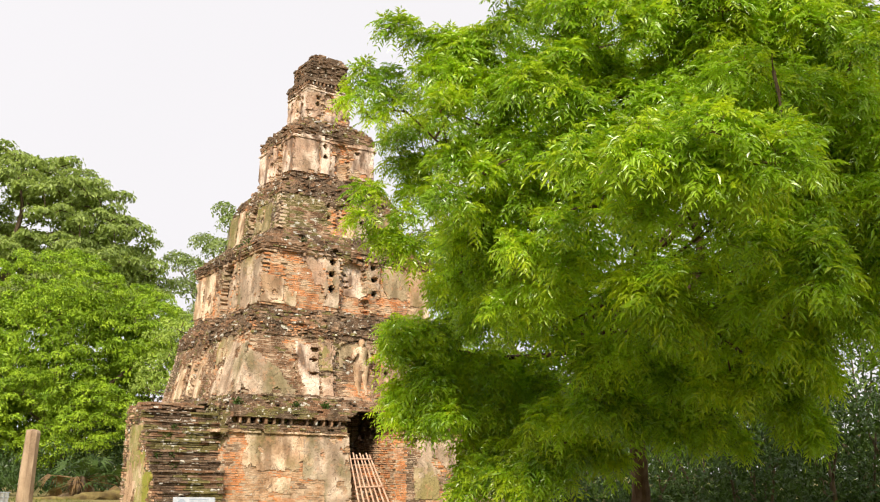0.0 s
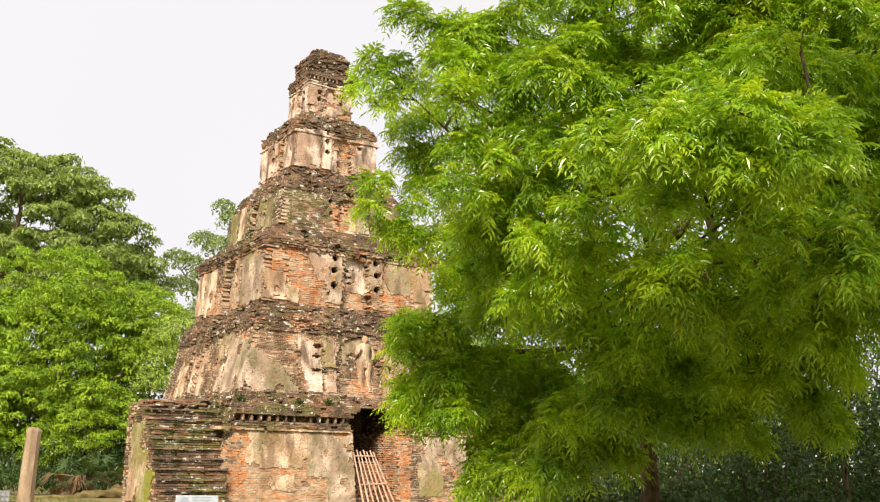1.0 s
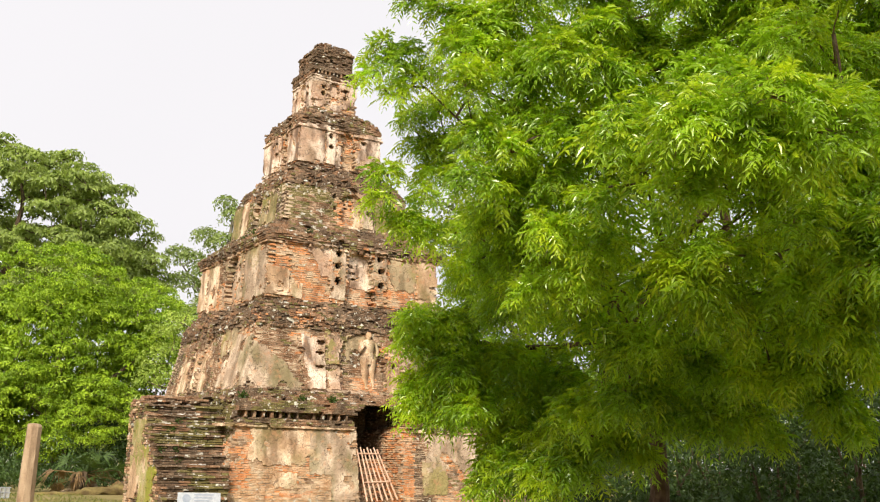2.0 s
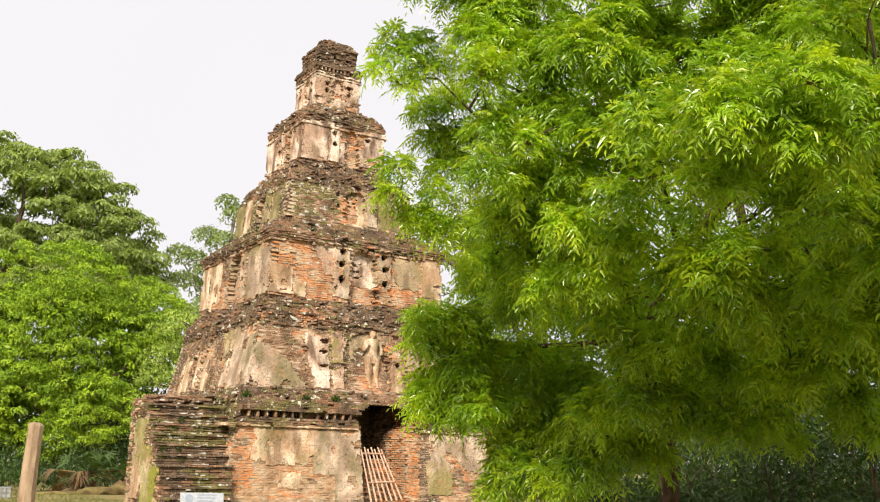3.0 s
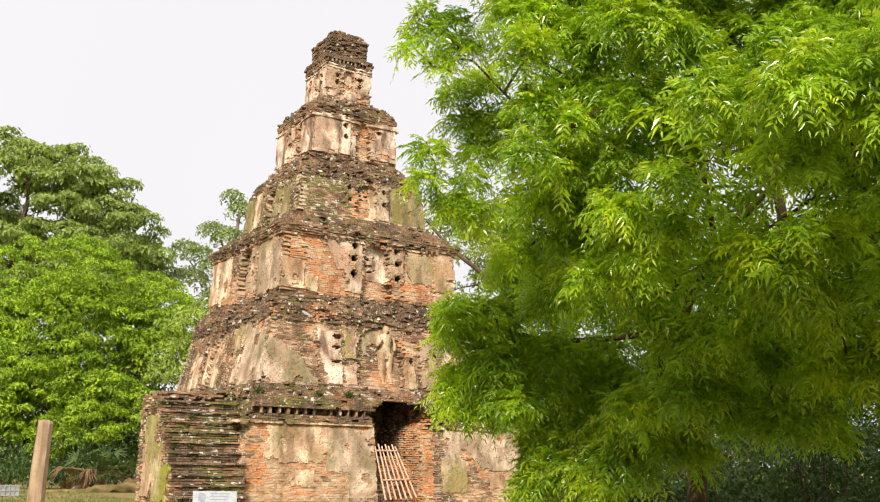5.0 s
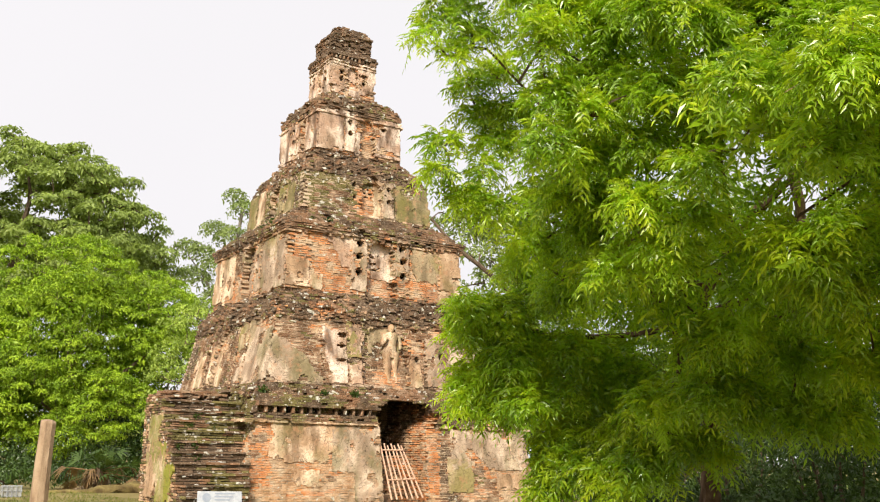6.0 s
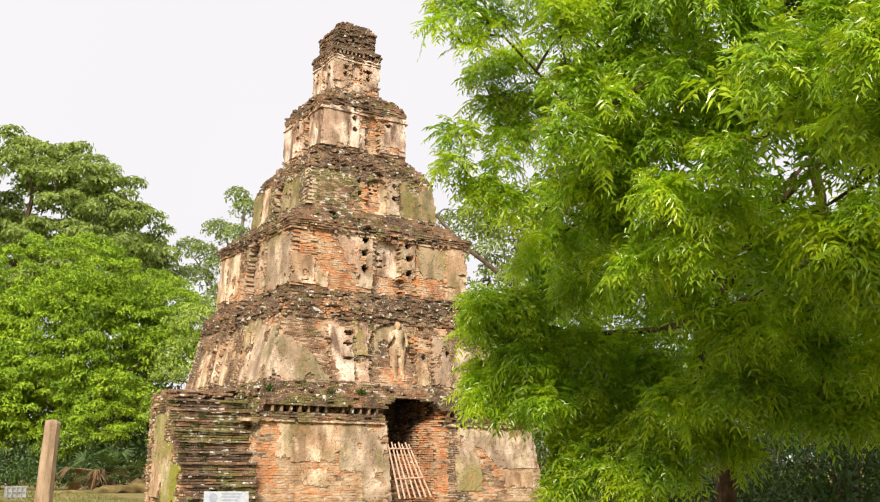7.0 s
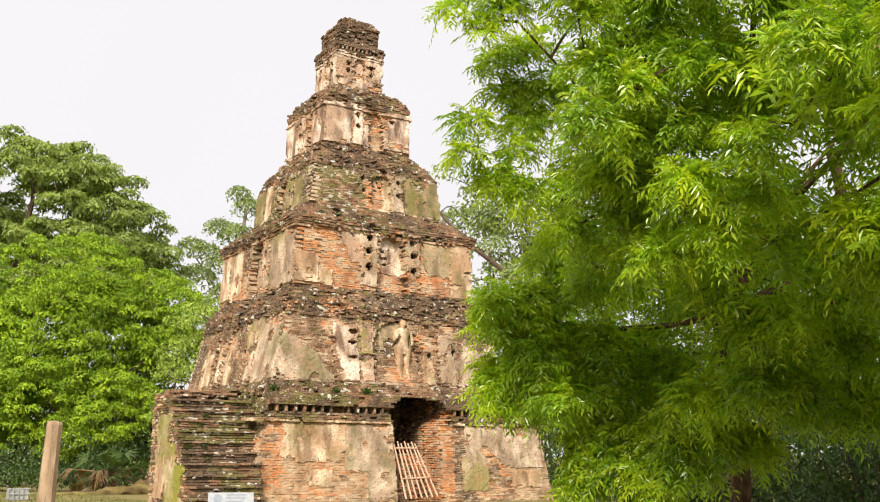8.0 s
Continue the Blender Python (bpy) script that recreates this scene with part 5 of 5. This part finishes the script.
broad_tree("leaning_tree", "pale-barked tree leaning towards the temple", None,
           [[spot(6.0, 41.5, -0.2), spot(5.0, 41.0, 4.4), spot(3.0, 40.6, 7.7), spot(1.4, 40.4, 9.2), spot(0.2, 40.2, 10.1), spot(-0.9, 40.4, 11.4)], [spot(3.4, 40.8, 7.2), spot(4.4, 42, 9.6), spot(4.2, 44, 12.5)]],
           boughs, 0.24, 190, HAZY, BARK, 0.17, 0.8, 0.04)

# undergrowth behind the neem and below the bright tree, shade put into its leaf colour
def shrub(seed, a, b, w, h, label, leaf=0.2, stems=3, material=SHADE):
    bush = thing("shrub", label, "shrub", "undergrowth")
    crown = Shape()
    for c, r in dome(seed, (a, b, h * 0.45), (w, w * 0.7, h * 0.55), int(14 + 2.2 * w * h), 0.75, -0.95) + [(spot(a, b, h * 0.45), w * 0.55), (spot(a - w * 0.4, b, h * 0.3), w * 0.4), (spot(a + w * 0.4, b, h * 0.3), w * 0.4)]:
        broad_clump(crown, c, r, int(4.6 * r * r / leaf**2), leaf, 0.9)
    for k in range(int(4 + 3 * w)):
        low = spot(a + rng.uniform(-w, w), b - w * 0.5 * rng.random(), 0.28)
        broad_clump(crown, low, rng.uniform(0.35, 0.6), int(2.0 / leaf**2), leaf, 0.9)
    part("foliage", crown, [material], bush, kind="stuff")
    for k in range(stems):
        stem = Shape()
        branch(stem, spot(a + rng.normal(0, 0.2), b + rng.normal(0, 0.2), -0.1), spot(a + rng.normal(0, w * 0.4), b + rng.normal(0, w * 0.4), h * 0.7), 0.05, 0.02, 0.1, 5)
        part("stem", stem, [BARK], bush)


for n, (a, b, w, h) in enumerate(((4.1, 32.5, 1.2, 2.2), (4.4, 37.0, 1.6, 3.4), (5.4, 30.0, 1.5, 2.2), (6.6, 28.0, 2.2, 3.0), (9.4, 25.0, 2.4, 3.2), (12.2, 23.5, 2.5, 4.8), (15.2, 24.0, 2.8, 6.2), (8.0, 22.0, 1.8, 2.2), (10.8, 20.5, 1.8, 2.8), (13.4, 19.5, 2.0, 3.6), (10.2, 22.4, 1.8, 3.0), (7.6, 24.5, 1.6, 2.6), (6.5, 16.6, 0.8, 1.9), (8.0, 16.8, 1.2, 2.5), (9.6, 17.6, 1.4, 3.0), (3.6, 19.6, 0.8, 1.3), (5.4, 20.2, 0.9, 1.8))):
    shrub(50 + n, a, b, w, h, "dense green shrub behind the neem, shade put into its leaf colour", 0.135)
for n, (a, b, w, h) in enumerate(((6.6, 40.0, 2.8, 8.6), (10.4, 36.0, 3.4, 9.6), (15.5, 33.0, 3.8, 10.0), (21.0, 31.0, 4.0, 9.0), (8.5, 48.0, 4.0, 13.0), (15.0, 46.0, 4.6, 13.5), (4.6, 50.0, 2.6, 10.0))):
    shrub(65 + n, a, b, w, h, "tall green thicket of young trees behind the neem", 0.24, 5, THICKET)
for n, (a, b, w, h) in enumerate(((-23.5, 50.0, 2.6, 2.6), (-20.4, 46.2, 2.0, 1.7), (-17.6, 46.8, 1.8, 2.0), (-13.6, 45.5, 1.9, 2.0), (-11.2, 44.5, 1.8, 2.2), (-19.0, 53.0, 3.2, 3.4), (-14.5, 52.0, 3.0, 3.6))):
    shrub(80 + n, a, b, w, h, "dense green shrub below the bright tree, shade put into its leaf colour")
# thickets added to close sky gaps in the bright tree, leaves coloured for shade
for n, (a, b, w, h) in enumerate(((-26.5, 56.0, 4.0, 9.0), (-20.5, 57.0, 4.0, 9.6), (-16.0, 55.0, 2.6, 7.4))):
    shrub(90 + n, a, b, w, h, "tall thicket added behind the bright tree, coloured dark for its inner shade", 0.3, 5)

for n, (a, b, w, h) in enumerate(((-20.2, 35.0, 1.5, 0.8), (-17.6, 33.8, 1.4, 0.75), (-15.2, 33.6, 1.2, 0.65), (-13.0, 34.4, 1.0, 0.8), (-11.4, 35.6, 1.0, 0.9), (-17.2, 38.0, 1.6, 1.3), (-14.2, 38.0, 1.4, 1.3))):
    shrub(100 + n, a, b, w, h, "low green shrub at the edge of the grass, shade put into its leaf colour", 0.13, 2)
bank = Shape()
tube(bank, bezier([spot(*q) for q in ((-13.2, 31.2, -0.08), (-12.4, 31.3, -0.02), (-11.6, 31.4, 0.0), (-11.2, 31.6, 0.06), (-10.4, 31.9, 0.10), (-9.9, 32.2, 0.05))], 16), np.interp(np.linspace(0, 1, 16), (0, 0.5, 0.75, 1), (0.06, 0.13, 0.18, 0.26)), 10, wobble=0.22)
tagged(new("earth_bank", bank.mesh("earth_bank", [BANK], True)), "low brownish earth bank at the foot of the palm", "bank", kind="structure")

# a fan palm with dry fronds below the bright tree
palm = thing("fan_palm", "low fan palm with green fronds above dry brown ones", "palm")
stem = Shape()
pc = spot(-11.6, 32.6, 0.0)
tube(stem, [pc - (0, 0, 0.1), pc + (0, 0, 0.75)], [0.16, 0.12], 8, wobble=0.1)
part("stem", stem, [BARK], palm)
for k in range(44):
    dry = k >= 20
    turn = k * 2.399 + rng.normal(0, 0.4)
    tilt = (-0.75 if dry else 0.55) + rng.normal(0, 0.4)
    d = np.array((math.cos(turn) * math.cos(tilt), math.sin(turn) * math.cos(tilt), math.sin(tilt)))
    hub = pc + ASIDE * rng.normal(0, 0.5) + (0, 0, (0.78 if dry else 0.7) + rng.normal(0, 0.12)) + d * (0.5 if dry else 0.62) * rng.uniform(0.6, 1.2)
    side = unit(np.cross(d, (rng.normal(0, 0.5), rng.normal(0, 0.5), 1)))
    over = unit(np.cross(side, d))
    leaf = Shape()
    tube(leaf, [pc + (0, 0, 0.65), hub], [0.018, 0.011], 4)
    f = np.linspace(-0.9, 0.9, 13) + rng.normal(0, 0.06, 13)
    ways = unit(np.cos(f)[:, None] * d + np.sin(f)[:, None] * side - np.array((0, 0, 0.15)))
    blades(leaf, np.repeat(hub[None], 13, 0), ways, np.repeat(over[None], 13, 0), 0.62 * rng.uniform(0.7, 1.2, 13), np.full(13, 0.042), 0, 0.35 if dry else 0.15)
    part("frond", leaf, [DRY if dry else PALM], palm)

# weeds rooted in the old brickwork
weed_mesh = Shape()
d = unit(np.stack([rng.normal(0, 0.6, 60), rng.normal(0, 0.6, 60), np.ones(60)], -1))
blades(weed_mesh, d * rng.uniform(0.02, 0.16, (60, 1)), unit(d + rng.normal(0, 0.7, d.shape)), unit(rng.normal(0, 1, d.shape) + (0, 0, 1)), rng.uniform(0.05, 0.11, 60), np.full(60, 0.04), 0, 0.1)
weed_mesh = weed_mesh.mesh("weed", [PALM])
for k in range(15):
    if k < 7:
        step_at = int(rng.integers(2, STEPS))
        at = (rng.uniform(X0 + 0.2, X1 - 0.2), Y0 + step_at * RUN + 0.04, step_at * RISE)
    elif k < 10:
        at = (rng.uniform(-4.4, 2.0), -4.42, 2.87)
    else:
        u = rng.uniform(-2.6, 2.6)
        at = (u, -2.98, 8.16) if k % 2 else (-2.98, u, 8.16)
    weed = new("weed", weed_mesh)
    weed.location, weed.scale, weed.rotation_euler = at, (rng.uniform(0.7, 1.4),) * 3, (0, 0, rng.uniform(0, 6))
    tagged(weed, "small green weed rooted in the old brickwork", "weed", "weeds on the ruin")

# woods that close the place all round
woods = Shape()
pick = np.random.default_rng(77)
for k in range(230):
    turn = pick.uniform(0, 2 * math.pi)
    far = pick.uniform(64, 96)
    at = spot(0, 14, 0) + np.array((math.cos(turn), math.sin(turn), 0)) * far
    ahead, side = (at - CAM_FOOT) @ AHEAD, (at - CAM_FOOT) @ ASIDE
    tall = pick.uniform(4, 8) if ahead > 0 and side < 2 else pick.uniform(6, 13)
    for _ in range(5):
        broad_clump(woods, at + np.array((pick.normal(0, 2.2), pick.normal(0, 2.2), tall * pick.uniform(0.15, 0.9))), pick.uniform(1.6, 2.8), 32, 1.3, 0.85)
tagged(new("woods", woods.mesh("woods", [FAR_LEAF])), "belt of green woodland all round the ruins", "woods", kind="stuff")

# rough grass
lawn = Shape()
count = 16000
gp = np.stack([rng.uniform(-16, -4, count), rng.uniform(-9, 14, count), np.zeros(count)], -1)
gp = gp[~((gp[:, 0] > -6.5) & (gp[:, 1] > -5.5) & (gp[:, 1] < 5))]
gp = gp[(gp - CAM_FOOT) @ AHEAD < 31.6]
gp = gp[(np.abs(gp[:, 0] + 9.4) > 0.25) | (np.abs(gp[:, 1] + 4.4) > 0.25)]
way = unit(np.stack([rng.normal(0, 0.45, len(gp)), rng.normal(0, 0.45, len(gp)), np.ones(len(gp))], -1))
blades(lawn, gp - (0, 0, 0.02), way, unit(rng.normal(0, 1, gp.shape)), rng.uniform(0.06, 0.16, len(gp)), np.full(len(gp), 0.018), 0, 0.1)
tagged(new("grass", lawn.mesh("grass", [GRASS])), "short rough grass with dry straw blades", "grass", kind="stuff")

# the bricks of the orange corner, laid one by one
shared = {}
for centre, size, slot in single_bricks:
    if slot not in shared:
        s = Shape()
        boxes(s, [(0, 0, 0)], [(1, 1, 1)], [(1, 0, 0)], [(0, -1, 0)], [0], 0.03)
        shared[slot] = s.mesh("brick", [BRICKS[slot]])
    brick = new("brick", shared[slot])
    brick.parent = storey_parts[0]
    brick.location, brick.scale = centre, (size[0], size[1], size[2])
